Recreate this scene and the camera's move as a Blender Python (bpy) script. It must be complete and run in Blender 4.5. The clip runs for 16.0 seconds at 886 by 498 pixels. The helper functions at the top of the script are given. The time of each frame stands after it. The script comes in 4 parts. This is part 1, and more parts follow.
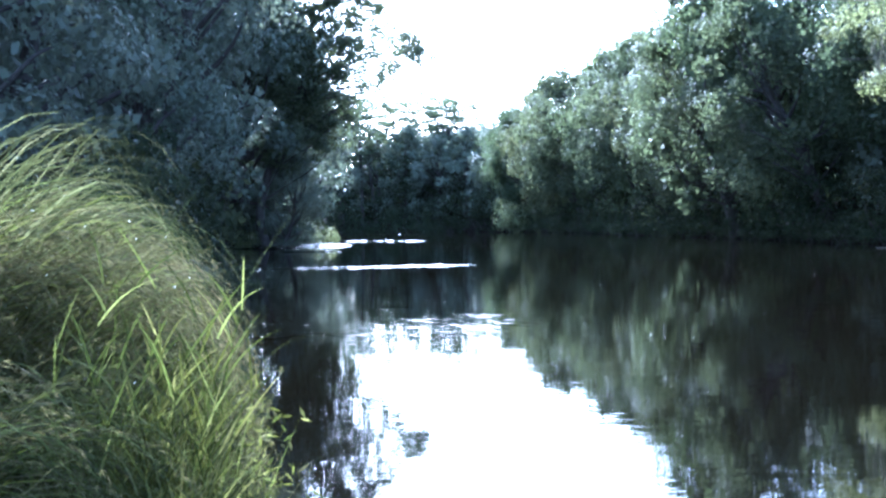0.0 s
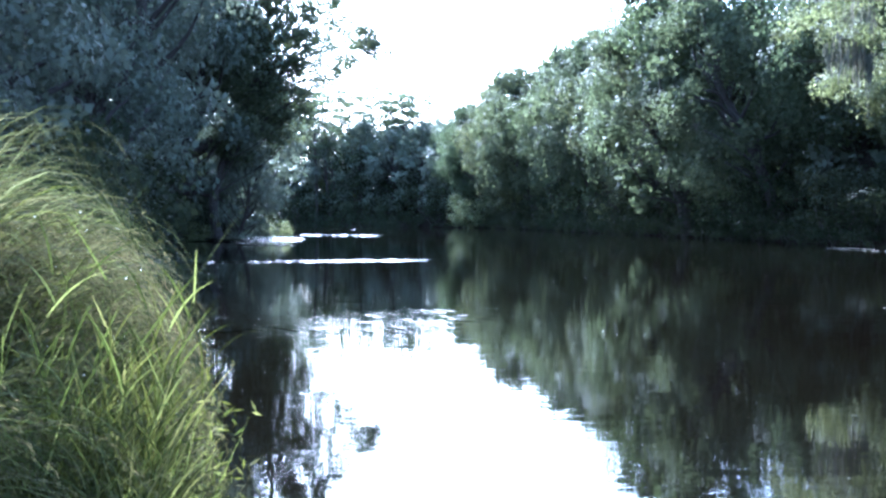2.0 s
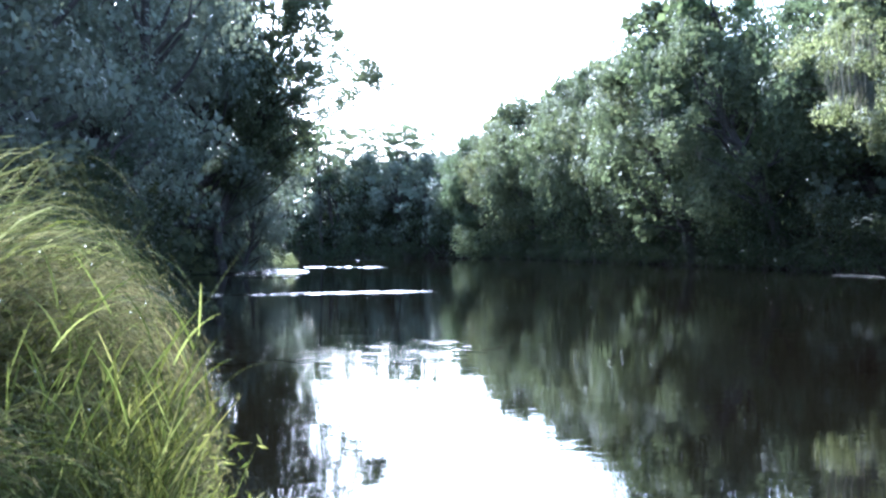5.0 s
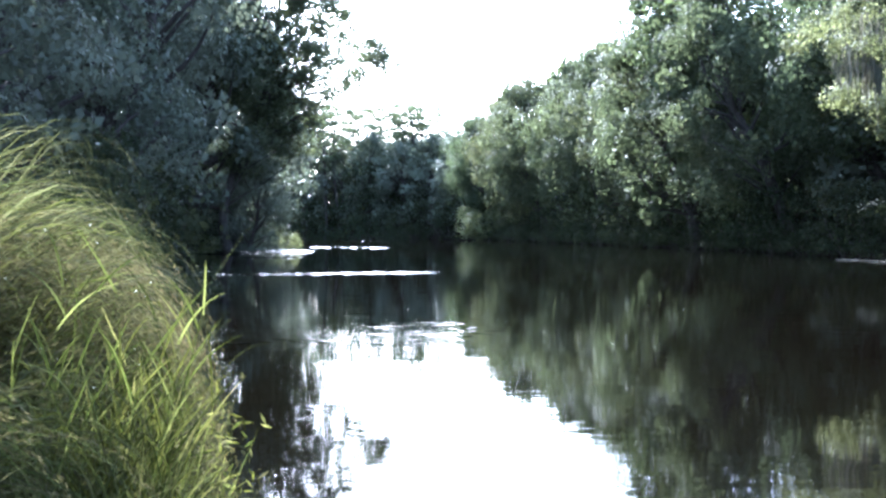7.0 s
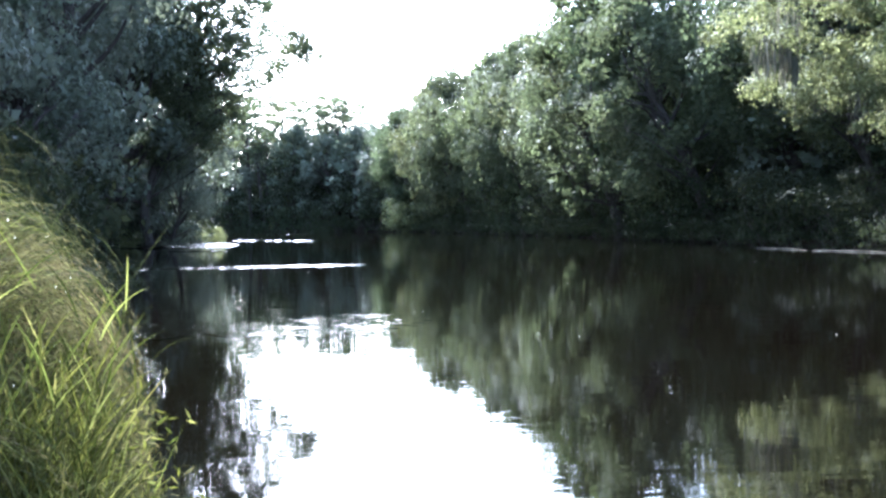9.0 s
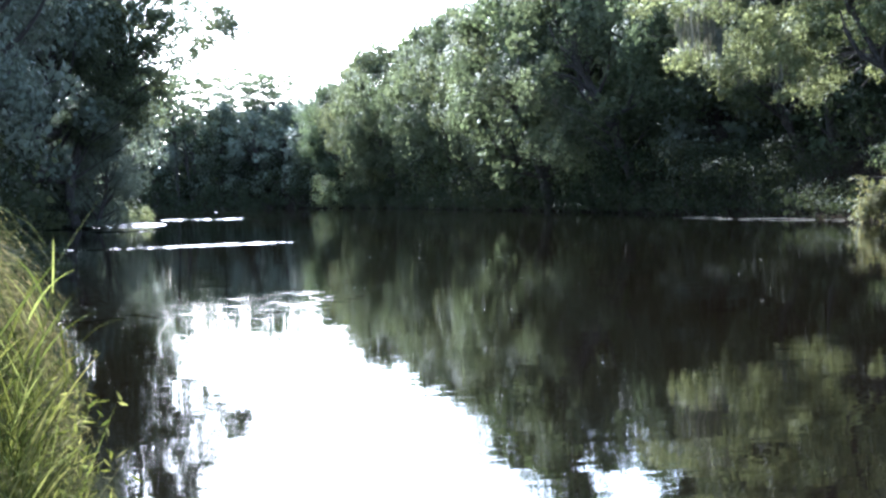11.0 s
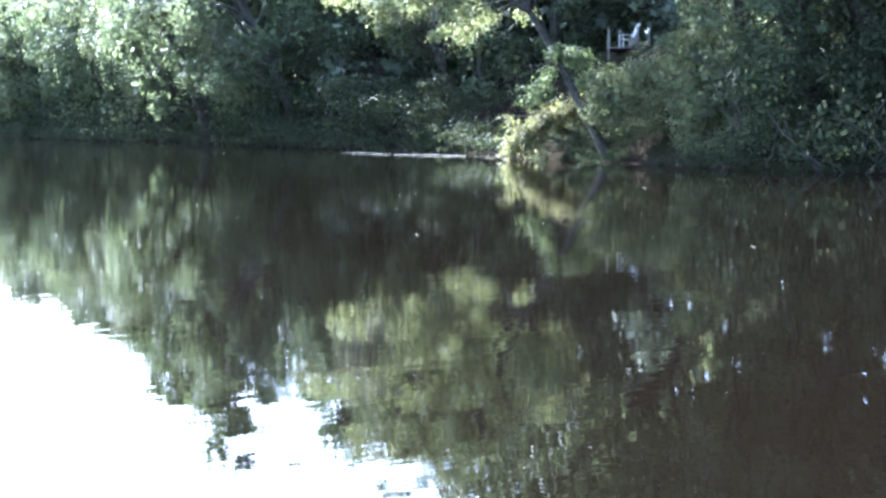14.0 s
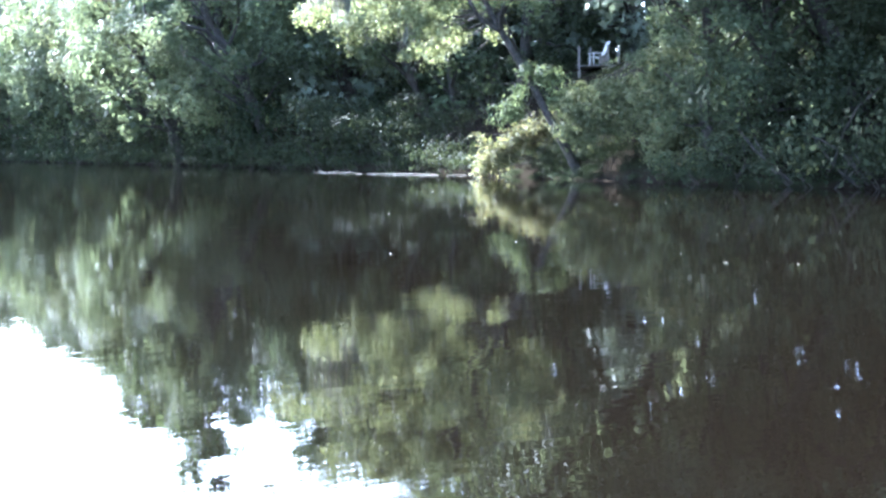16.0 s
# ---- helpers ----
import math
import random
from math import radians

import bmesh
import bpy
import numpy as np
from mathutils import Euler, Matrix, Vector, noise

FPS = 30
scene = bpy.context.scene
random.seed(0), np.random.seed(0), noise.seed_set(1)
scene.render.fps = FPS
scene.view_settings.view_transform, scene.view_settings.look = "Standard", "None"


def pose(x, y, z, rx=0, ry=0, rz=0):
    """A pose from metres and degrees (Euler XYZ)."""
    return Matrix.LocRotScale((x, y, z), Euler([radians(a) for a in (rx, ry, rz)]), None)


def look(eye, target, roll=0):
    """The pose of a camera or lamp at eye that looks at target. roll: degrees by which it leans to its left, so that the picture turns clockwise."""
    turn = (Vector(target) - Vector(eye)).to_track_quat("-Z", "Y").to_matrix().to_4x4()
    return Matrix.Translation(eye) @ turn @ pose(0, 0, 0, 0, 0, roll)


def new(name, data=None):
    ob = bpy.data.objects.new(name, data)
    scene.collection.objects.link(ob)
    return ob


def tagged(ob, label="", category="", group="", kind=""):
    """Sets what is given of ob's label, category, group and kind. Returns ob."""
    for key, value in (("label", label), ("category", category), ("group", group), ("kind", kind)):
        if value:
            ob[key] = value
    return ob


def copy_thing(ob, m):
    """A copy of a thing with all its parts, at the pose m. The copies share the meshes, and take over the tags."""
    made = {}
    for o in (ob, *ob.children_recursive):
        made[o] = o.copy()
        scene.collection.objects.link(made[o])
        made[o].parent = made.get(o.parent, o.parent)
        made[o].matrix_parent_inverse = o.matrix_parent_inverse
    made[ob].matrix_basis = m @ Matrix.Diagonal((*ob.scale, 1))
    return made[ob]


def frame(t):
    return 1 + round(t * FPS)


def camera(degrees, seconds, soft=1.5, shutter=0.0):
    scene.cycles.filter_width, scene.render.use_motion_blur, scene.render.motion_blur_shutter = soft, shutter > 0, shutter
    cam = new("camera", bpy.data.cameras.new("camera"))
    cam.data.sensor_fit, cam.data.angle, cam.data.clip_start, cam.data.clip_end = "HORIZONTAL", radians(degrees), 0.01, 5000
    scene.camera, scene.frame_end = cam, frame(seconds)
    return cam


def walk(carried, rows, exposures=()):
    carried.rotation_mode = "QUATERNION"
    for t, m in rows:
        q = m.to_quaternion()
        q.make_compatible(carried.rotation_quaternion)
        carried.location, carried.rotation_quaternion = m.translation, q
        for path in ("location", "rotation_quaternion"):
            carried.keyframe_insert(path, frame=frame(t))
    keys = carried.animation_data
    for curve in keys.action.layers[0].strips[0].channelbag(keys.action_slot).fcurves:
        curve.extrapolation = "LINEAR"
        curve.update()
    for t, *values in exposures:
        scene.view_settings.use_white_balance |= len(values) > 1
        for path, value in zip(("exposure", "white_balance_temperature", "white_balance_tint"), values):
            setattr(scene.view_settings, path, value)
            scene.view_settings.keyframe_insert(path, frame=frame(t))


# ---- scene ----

# camera: handheld at the water's edge, turning slowly to the right
EYE = (0.0, 0.0, 1.5)
PATH = [(0.0, -0.000, -1.359, 0.690),
        (0.5, -1.258, -1.466, 0.265),
        (1.0, -1.270, -1.229, 0.158),
        (1.5, -1.866, -1.673, -0.231),
        (2.0, -2.137, -1.594, -0.062),
        (2.5, -2.550, -0.902, -0.079),
        (3.0, -1.776, -0.636, 0.289),
        (3.5, -1.913, -0.320, 0.689),
        (3.7, -2.044, -0.116, 0.579),
        (5.8, -1.586, -0.252, 0.187),
        (6.0, -1.250, -0.502, 0.164),
        (6.5, -1.046, -0.810, 0.144),
        (7.0, -1.704, -1.021, 0.015),
        (7.5, -3.694, -1.248, -0.300),
        (8.0, -4.566, -1.202, 0.046),
        (8.2, -5.158, -1.445, 0.009),
        (10.3, -5.028, -0.664, 1.256),
        (10.5, -5.611, -0.351, 1.579),
        (11.0, -8.472, -2.658, 1.507),
        (11.5, -13.675, -3.988, 2.147),
        (12.0, -16.100, -3.865, 2.256),
        (12.5, -17.876, -5.173, 1.832),
        (13.0, -19.099, -6.241, 1.399),
        (13.5, -23.474, -6.134, 0.315),
        (14.0, -24.322, -6.005, 0.386),
        (14.5, -24.139, -6.164, 0.822),
        (15.0, -24.741, -6.762, 0.375),
        (15.5, -24.713, -5.906, 0.483),
        (16.0, -25.627, -5.145, 0.886)]
cam = camera(39.9, 16.0, soft=2.6)
EXPOSURES = [(0.0, 3.35, 4250, 14), (7.0, 3.35, 4800, 14), (11.0, 3.25, 4950, 12), (12.8, 2.75, 4750, 9), (13.4, 3.55, 4750, 9), (14.0, 4.65, 4700, 12), (16.0, 4.8, 4700, 14)]
walk(cam, [(t, pose(*EYE, 90 + p, r, y)) for t, y, p, r in PATH], EXPOSURES)

# ---- daylight ----
SUN_LEFT, SUN_UP = 13.0, 33.0
world = bpy.data.worlds.new("sky")
scene.world = world
world.use_nodes = True
wn = world.node_tree.nodes
sky = wn.new("ShaderNodeTexSky")
sky.sky_type = "NISHITA"
sky.sun_disc = False
sky.sun_elevation = radians(SUN_UP)
sky.sun_rotation = radians(-SUN_LEFT)
sky.air_density, sky.dust_density, sky.ozone_density = 1.0, 2.5, 1.0
wl = world.node_tree.links
sky_way = wn.new("ShaderNodeTexCoord")
veil = wn.new("ShaderNodeTexNoise")
veil.inputs["Scale"].default_value, veil.inputs["Detail"].default_value = 2.2, 6.0
thin = wn.new("ShaderNodeMapRange")
for key, value in (("From Min", 0.35), ("From Max", 0.65), ("To Min", 0.05), ("To Max", 0.65)):
    thin.inputs[key].default_value = value
cloudy = wn.new("ShaderNodeMix")
cloudy.data_type = "RGBA"
lifted = wn.new("ShaderNodeHueSaturation")
lifted.inputs["Saturation"].default_value, lifted.inputs["Value"].default_value = 0.45, 2.0
wl.new(sky.outputs[0], lifted.inputs["Color"])
wl.new(lifted.outputs[0], cloudy.inputs["B"])
wl.new(sky_way.outputs["Generated"], veil.inputs["Vector"])
wl.new(veil.outputs[0], thin.inputs[0])
wl.new(thin.outputs[0], cloudy.inputs["Factor"])
wl.new(sky.outputs[0], cloudy.inputs["A"])
wl.new(cloudy.outputs["Result"], wn["Background"].inputs[0])
wn["Background"].inputs[1].default_value = 0.09
sun_data = bpy.data.lights.new("sun", "SUN")
sun_data.energy, sun_data.angle, sun_data.color = 5.0, radians(0.6), (1.0, 0.92, 0.76)
sun = new("sun", sun_data)
a, e = radians(SUN_LEFT), radians(SUN_UP)
sun.matrix_world = look((-60 * math.sin(a), 60 * math.cos(a), 60 * math.tan(e)), (0, 0, 0))


# ---- materials ----
def material(name):
    m = bpy.data.materials.new(name)
    m.use_nodes = True
    nt = m.node_tree
    return m, nt, nt.nodes["Principled BSDF"]


def node(nt, kind, **inputs):
    n = nt.nodes.new(kind)
    for k, v in inputs.items():
        n.inputs[k.replace("_", " ")].default_value = v
    return n


def noise_tex(nt, scale, detail=4.0, coords="Object"):
    tc = nt.nodes.new("ShaderNodeTexCoord")
    n = node(nt, "ShaderNodeTexNoise", Scale=scale, Detail=detail)
    nt.links.new(tc.outputs[coords], n.inputs["Vector"])
    return n


def ramp(nt, src, stops):
    r = nt.nodes.new("ShaderNodeValToRGB")
    while len(r.color_ramp.elements) < len(stops):
        r.color_ramp.elements.new(0.5)
    for el, (p, c) in zip(r.color_ramp.elements, stops):
        el.position, el.color = p, (*c, 1)
    nt.links.new(src, r.inputs[0])
    return r


def leaf_material(name, dark, mid, light, gloss=0.62, through_share=0.28, shine=0.06):
    """Leaves: each leaf takes its own tone, light shines through the blade."""
    m, nt, b = material(name)
    geo = nt.nodes.new("ShaderNodeNewGeometry")
    info = nt.nodes.new("ShaderNodeObjectInfo")
    r = ramp(nt, geo.outputs["Random Per Island"], [(0.0, dark), (0.55, mid), (1.0, light)])
    n = noise_tex(nt, 0.35, 3.0)
    hue = node(nt, "ShaderNodeHueSaturation", Saturation=1.0)
    mr = node(nt, "ShaderNodeMapRange", From_Min=0.3, From_Max=0.7, To_Min=0.75, To_Max=1.25)
    nt.links.new(n.outputs[0], mr.inputs[0])
    mh = node(nt, "ShaderNodeMapRange", To_Min=0.48, To_Max=0.515)
    nt.links.new(info.outputs["Random"], mh.inputs[0])
    nt.links.new(mh.outputs[0], hue.inputs["Hue"])
    nt.links.new(mr.outputs[0], hue.inputs["Value"])
    nt.links.new(r.outputs[0], hue.inputs["Color"])
    nt.links.new(hue.outputs[0], b.inputs["Base Color"])
    b.inputs["Roughness"].default_value = gloss
    b.inputs["Specular IOR Level"].default_value = shine
    tr = nt.nodes.new("ShaderNodeBsdfTranslucent")
    bright = node(nt, "ShaderNodeHueSaturation", Hue=0.49, Saturation=1.15, Value=1.5)
    nt.links.new(hue.outputs[0], bright.inputs["Color"])
    nt.links.new(bright.outputs[0], tr.inputs[0])
    mix = node(nt, "ShaderNodeMixShader", Fac=through_share)
    nt.links.new(b.outputs[0], mix.inputs[1])
    nt.links.new(tr.outputs[0], mix.inputs[2])
    nt.links.new(mix.outputs[0], nt.nodes["Material Output"].inputs[0])
    return m


OAK_LEAF = leaf_material("oak_leaves", (0.044, 0.054, 0.028), (0.058, 0.070, 0.036), (0.080, 0.093, 0.050), 0.6, 0.46, 0.07)
LAUREL_LEAF = leaf_material("laurel_leaves", (0.052, 0.062, 0.029), (0.070, 0.082, 0.038), (0.100, 0.112, 0.056), 0.6, 0.46, 0.08)
# paler, greyer leaves: haze over the far and left trees is painted in
HAZE_LEAF = leaf_material("haze_greyed_leaves", (0.078, 0.090, 0.060), (0.088, 0.102, 0.067), (0.105, 0.118, 0.078), 0.6, 0.3, 0.2)
YELLOW_LEAF = leaf_material("yellowing_leaves", (0.045, 0.052, 0.020), (0.075, 0.082, 0.032), (0.13, 0.124, 0.056), 0.6, 0.46, 0.16)
# shrub leaves much darker than the rest: the bank's deep shade is in the colour
SHADE_SHRUB_LEAF = leaf_material("shade_dark_shrub_leaves", (0.016, 0.020, 0.010), (0.020, 0.025, 0.012), (0.028, 0.034, 0.016), 0.7, 0.3, 0.04)
FRESH_LEAF = leaf_material("fresh_leaves", (0.062, 0.072, 0.03), (0.092, 0.102, 0.046), (0.15, 0.158, 0.085), 0.6, 0.48, 0.08)
MOSS = leaf_material("grey_moss", (0.06, 0.059, 0.04), (0.09, 0.087, 0.06), (0.13, 0.125, 0.09), 0.9, 0.25)
BLADE = leaf_material("green_blades", (0.024, 0.030, 0.009), (0.056, 0.066, 0.018), (0.130, 0.138, 0.048), 0.9, 0.42, 0.0)
DULL_BLADE = leaf_material("dull_blades", (0.024, 0.027, 0.011), (0.054, 0.056, 0.023), (0.120, 0.118, 0.056), 0.95, 0.38, 0.0)
STRAW = leaf_material("dry_blades", (0.044, 0.044, 0.018), (0.068, 0.066, 0.028), (0.115, 0.108, 0.052), 0.8, 0.38, 0.02)
SEED = leaf_material("seed_heads", (0.044, 0.041, 0.017), (0.068, 0.062, 0.027), (0.112, 0.098, 0.048), 0.8, 0.38, 0.02)
PETAL = leaf_material("white_petals", (0.4, 0.4, 0.36), (0.5, 0.5, 0.46), (0.6, 0.6, 0.57), 0.5, 0.3)
FLOAT_LEAF = leaf_material("floating_flecks", (0.25, 0.23, 0.17), (0.4, 0.38, 0.3), (0.62, 0.6, 0.52), 0.3, 0.1)


def bark_material(name, dark, light):
    m, nt, b = material(name)
    n = noise_tex(nt, 6.0, 6.0)
    n.inputs["Distortion"].default_value = 0.6
    r = ramp(nt, n.outputs[0], [(0.3, dark), (0.7, light)])
    nt.links.new(r.outputs[0], b.inputs["Base Color"])
    b.inputs["Roughness"].default_value = 0.95
    b.inputs["Specular IOR Level"].default_value = 0.1
    bump = node(nt, "ShaderNodeBump", Strength=0.6, Distance=0.03)
    nt.links.new(n.outputs[0], bump.inputs["Height"])
    nt.links.new(bump.outputs[0], b.inputs["Normal"])
    return m


BARK = bark_material("bark", (0.018, 0.016, 0.013), (0.058, 0.05, 0.04))
PALE_BARK = bark_material("pale_bark", (0.16, 0.14, 0.11), (0.38, 0.35, 0.29))


def ground_material():
    m, nt, b = material("bank_soil")
    n = noise_tex(nt, 0.6, 6.0)
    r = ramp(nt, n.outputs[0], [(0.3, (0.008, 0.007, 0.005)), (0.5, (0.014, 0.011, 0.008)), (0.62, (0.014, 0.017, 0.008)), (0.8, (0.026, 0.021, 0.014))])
    nt.links.new(r.outputs[0], b.inputs["Base Color"])
    b.inputs["Roughness"].default_value = 1.0
    b.inputs["Specular IOR Level"].default_value = 0.0
    f = noise_tex(nt, 9.0, 5.0)
    bump = node(nt, "ShaderNodeBump", Strength=0.7, Distance=0.08)
    nt.links.new(f.outputs[0], bump.inputs["Height"])
    nt.links.new(bump.outputs[0], b.inputs["Normal"])
    return m


def water_material(name, swell, chop):
    """Still tannin-brown water; swell and chop: heights in metres of the long and the short ripples."""
    m, nt, b = material(name)
    b.inputs["Base Color"].default_value = (0.002, 0.0015, 0.0009, 1)
    b.inputs["Roughness"].default_value = 0.02
    b.inputs["IOR"].default_value = 1.333
    tc = nt.nodes.new("ShaderNodeTexCoord")
    prev = None
    for scale, stretch, height in ((0.9, (0.55, 1.0, 1.0), swell), (7.0, (0.5, 1.0, 1.0), chop)):
        mp = node(nt, "ShaderNodeMapping", Scale=stretch)
        nt.links.new(tc.outputs["Object"], mp.inputs[0])
        n = node(nt, "ShaderNodeTexNoise", Scale=scale, Detail=2.0)
        nt.links.new(mp.outputs[0], n.inputs["Vector"])
        bump = node(nt, "ShaderNodeBump", Strength=1.0, Distance=height)
        nt.links.new(n.outputs[0], bump.inputs["Height"])
        if prev:
            nt.links.new(prev.outputs[0], bump.inputs["Normal"])
        prev = bump
    nt.links.new(prev.outputs[0], b.inputs["Normal"])
    return m


SOIL = ground_material()
WATER = water_material("river_water", 0.0038, 0.0008)
RIPPLED = water_material("rippled_water", 0.004, 0.0008)


# ---- mesh helpers ----
def mesh_from(name, verts, faces, mat):
    me = bpy.data.meshes.new(name)
    verts, faces = np.asarray(verts, dtype=np.float32), np.asarray(faces, dtype=np.int32)
    k = faces.shape[1]
    me.vertices.add(len(verts))
    me.vertices.foreach_set("co", verts.ravel())
    me.loops.add(faces.size)
    me.loops.foreach_set("vertex_index", faces.ravel())
    me.polygons.add(len(faces))
    me.polygons.foreach_set("loop_start", np.arange(0, faces.size, k, dtype=np.int32))
    me.materials.append(mat)
    me.update(calc_edges=True)
    return me


def child(name, me, parent, label=""):
    ob = new(name, me)
    ob.parent = parent
    return tagged(ob, label)


def part(name, bm, mat, parent, label=""):
    me = bpy.data.meshes.new(name)
    bm.to_mesh(me)
    bm.free()
    me.materials.append(mat)
    return child(name, me, parent, label)


def smooth(me):
    me.polygons.foreach_set("use_smooth", np.ones(len(me.polygons), dtype=bool))
    return me


def tube(path, radii, sides=7):
    """Vertices and faces of a tapered tube along a path."""
    path = np.asarray(path, float)
    d = np.gradient(path, axis=0)
    d /= np.linalg.norm(d, axis=1, keepdims=True)
    up = np.where(np.abs(d[:, 2:3]) > 0.9, np.array([[1.0, 0, 0]]), np.array([[0, 0, 1.0]]))
    u = np.cross(d, up)
    u /= np.linalg.norm(u, axis=1, keepdims=True)
    w = np.cross(d, u)
    ang = np.linspace(0, 2 * np.pi, sides, endpoint=False)
    ring = np.cos(ang)[None, :, None] * u[:, None, :] + np.sin(ang)[None, :, None] * w[:, None, :]
    v = (path[:, None, :] + ring * np.asarray(radii)[:, None, None]).reshape(-1, 3)
    f = []
    for i in range(len(path) - 1):
        for j in range(sides):
            k = (j + 1) % sides
            f.append((i * sides + j, i * sides + k, (i + 1) * sides + k, (i + 1) * sides + j))
    return v, np.array(f)


def bent(p, q, rng, sag=0.1, n=7):
    """A path from p to q with a natural crook."""
    p, q = np.asarray(p, float), np.asarray(q, float)
    t = np.linspace(0, 1, n)[:, None]
    span = np.linalg.norm(q - p)
    c = rng.normal(0, 1, 3) * sag * span
    k = rng.normal(0, 1, 3) * sag * 0.4 * span
    return p + (q - p) * t + c * np.sin(np.pi * t) + k * np.sin(2 * np.pi * t)


def leaves(points, axes, length, width, rng, faces_to=None):
    """One folded four-cornered leaf at each point, along its axis; faces_to: the way that its upper side looks."""
    n = len(points)
    axes = axes / np.linalg.norm(axes, axis=1, keepdims=True)
    side = np.cross(axes, rng.normal(0, 1, (n, 3)) if faces_to is None else faces_to)
    side /= np.linalg.norm(side, axis=1, keepdims=True) + 1e-9
    face = np.cross(axes, side)
    s = (0.7 + 0.6 * rng.random((n, 1)))
    l, w = length * s, width * s
    v = np.empty((n, 4, 3))
    v[:, 0] = points
    v[:, 1] = points + axes * l * 0.45 + side * w * 0.5 + face * w * 0.12
    v[:, 2] = points + axes * l
    v[:, 3] = points + axes * l * 0.45 - side * w * 0.5 + face * w * 0.12
    return v.reshape(-1, 3), np.arange(4 * n).reshape(n, 4)


def unit(a):
    return a / np.linalg.norm(a, axis=1, keepdims=True)


def shell(rng, n, lo=0.55):
    d = rng.normal(0, 1, (n, 3))
    d /= np.linalg.norm(d, axis=1, keepdims=True)
    return d * (lo + (1 - lo) * rng.random((n, 1)) ** 0.5)


def foliage(rng, lobes, billows, per, size, leaf, droop=0.5, gap=0.3):
    """Leaves in uneven domed billows over the outside of several lobes, with dark hollows between them."""
    lobes = np.asarray(lobes, float)
    area = lobes[:, 3] * lobes[:, 4] + lobes[:, 3] * lobes[:, 5] + lobes[:, 4] * lobes[:, 5]
    which = rng.choice(len(lobes), billows * 2, p=area / area.sum())
    d = shell(rng, billows * 2, 0.75)
    c = lobes[which, :3] + d * lobes[which, 3:]
    inside = np.zeros(len(c), bool)
    for k, L in enumerate(lobes):
        inside |= ((((c - L[:3]) / L[3:]) ** 2).sum(1) < 0.35) & (which != k)
    keep = np.array([noise.noise(Vector(p * 0.4)) for p in c]) > gap - 0.6
    ok = np.nonzero(~inside & keep)[0][:billows]
    c, d = c[ok], d[ok]
    m = len(c)
    r = size * (0.5 + rng.random((m, 1, 1)))
    off = shell(rng, m * per, 0.6).reshape(m, per, 3)
    ragged = 1 + 0.35 * np.sin(off[..., :1] * 5 + rng.random((m, 1, 1)) * 9) * np.sin(off[..., 1:2] * 6 + rng.random((m, 1, 1)) * 9)
    # the under side of a billow is thin and hangs in a fringe
    off[..., 2] = np.where(off[..., 2] < -0.25, -0.25 - rng.random((m, per)) ** 2 * 0.9, off[..., 2])
    place = off * ragged * r * np.array([1.15, 1.15, 0.8])
    pts = (c[:, None, :] + place).reshape(-1, 3)
    out = (off + 0.35 * d[:, None, :]).reshape(-1, 3) + rng.normal(0, 0.27, (m * per, 3)) + np.array([0, 0, 0.25])
    ax = np.cross(out, rng.normal(0, 1, out.shape)) + rng.normal(0, 0.15, out.shape)
    ax[:, 2] -= droop * np.linalg.norm(ax, axis=1) * 0.6
    return leaves(pts, ax, leaf, leaf * 0.6, rng, out)


def inner_sprays(rng, lobes, per, size):
    """Broad leafy sprays close to the limbs, which keep the light out of the crown's middle."""
    lobes = np.asarray(lobes, float)
    d = shell(rng, len(lobes) * per, 0.1).reshape(len(lobes), per, 3)
    pts = (lobes[:, None, :3] + d * lobes[:, None, 3:] * 0.6).reshape(-1, 3)
    return leaves(pts, rng.normal(0, 1, pts.shape) + np.array([0, 0, -0.3]), size, size * 0.7, rng)


def tree(name, seed, height, spread, leaf, clumps, per, mat, bark, label, lean=(0, 0), low=0.3, clump_r=0.75, lobes_n=11, radius=0.3, inner=40, inner_leaf=0.8):
    """A broadleaf tree: trunk, limbs and a crown of separate leaves."""
    rng = np.random.default_rng(seed)
    root = tagged(new(name), label, "tree")
    top = np.array([lean[0], lean[1], height * 0.62])
    path = bent((0, 0, -0.6), top, rng, 0.04, 9)
    v, f = tube(path, np.linspace(radius * 1.25, radius * 0.45, 9), 9)
    child("trunk", smooth(mesh_from("trunk", v, f, bark)), root)
    lobes = []
    for k in range(lobes_n):
        g = k / (lobes_n - 1)
        z = height * (low + (0.86 - low) * g)
        wide = spread * (0.75 + 0.3 * math.sin(math.pi * min(1, g * 1.1))) * (1 - 0.75 * g ** 3)
        ang = k * 2.4 + rng.random()
        lr = spread * (0.30 + 0.15 * rng.random()) * (1 - 0.2 * g)
        along = np.interp(z / height, (0, 0.62), (0, 1))
        cx, cy = lean[0] * along + wide * 0.72 * math.cos(ang), lean[1] * along + wide * 0.72 * math.sin(ang)
        lobes.append((cx, cy, z, lr, lr, min(lr * 0.8, height * 0.14)))
        i = min(8, max(2, int(8 * min(1.0, (z * 0.72) / (height * 0.62)))))
        lp = bent(path[i], (cx, cy, z + lr * 0.1), rng, 0.09, 6)
        v, f = tube(lp, np.linspace(radius * 0.42, 0.03, 6), 6)
        child("limb", smooth(mesh_from("limb", v, f, bark)), root)
    v, f = foliage(rng, lobes, clumps, per, clump_r, leaf)
    w, g = inner_sprays(rng, lobes, inner, inner_leaf)
    child("crown", mesh_from("crown", np.concatenate([v, w]), np.concatenate([f, g + len(v)]), mat), root)
    return root


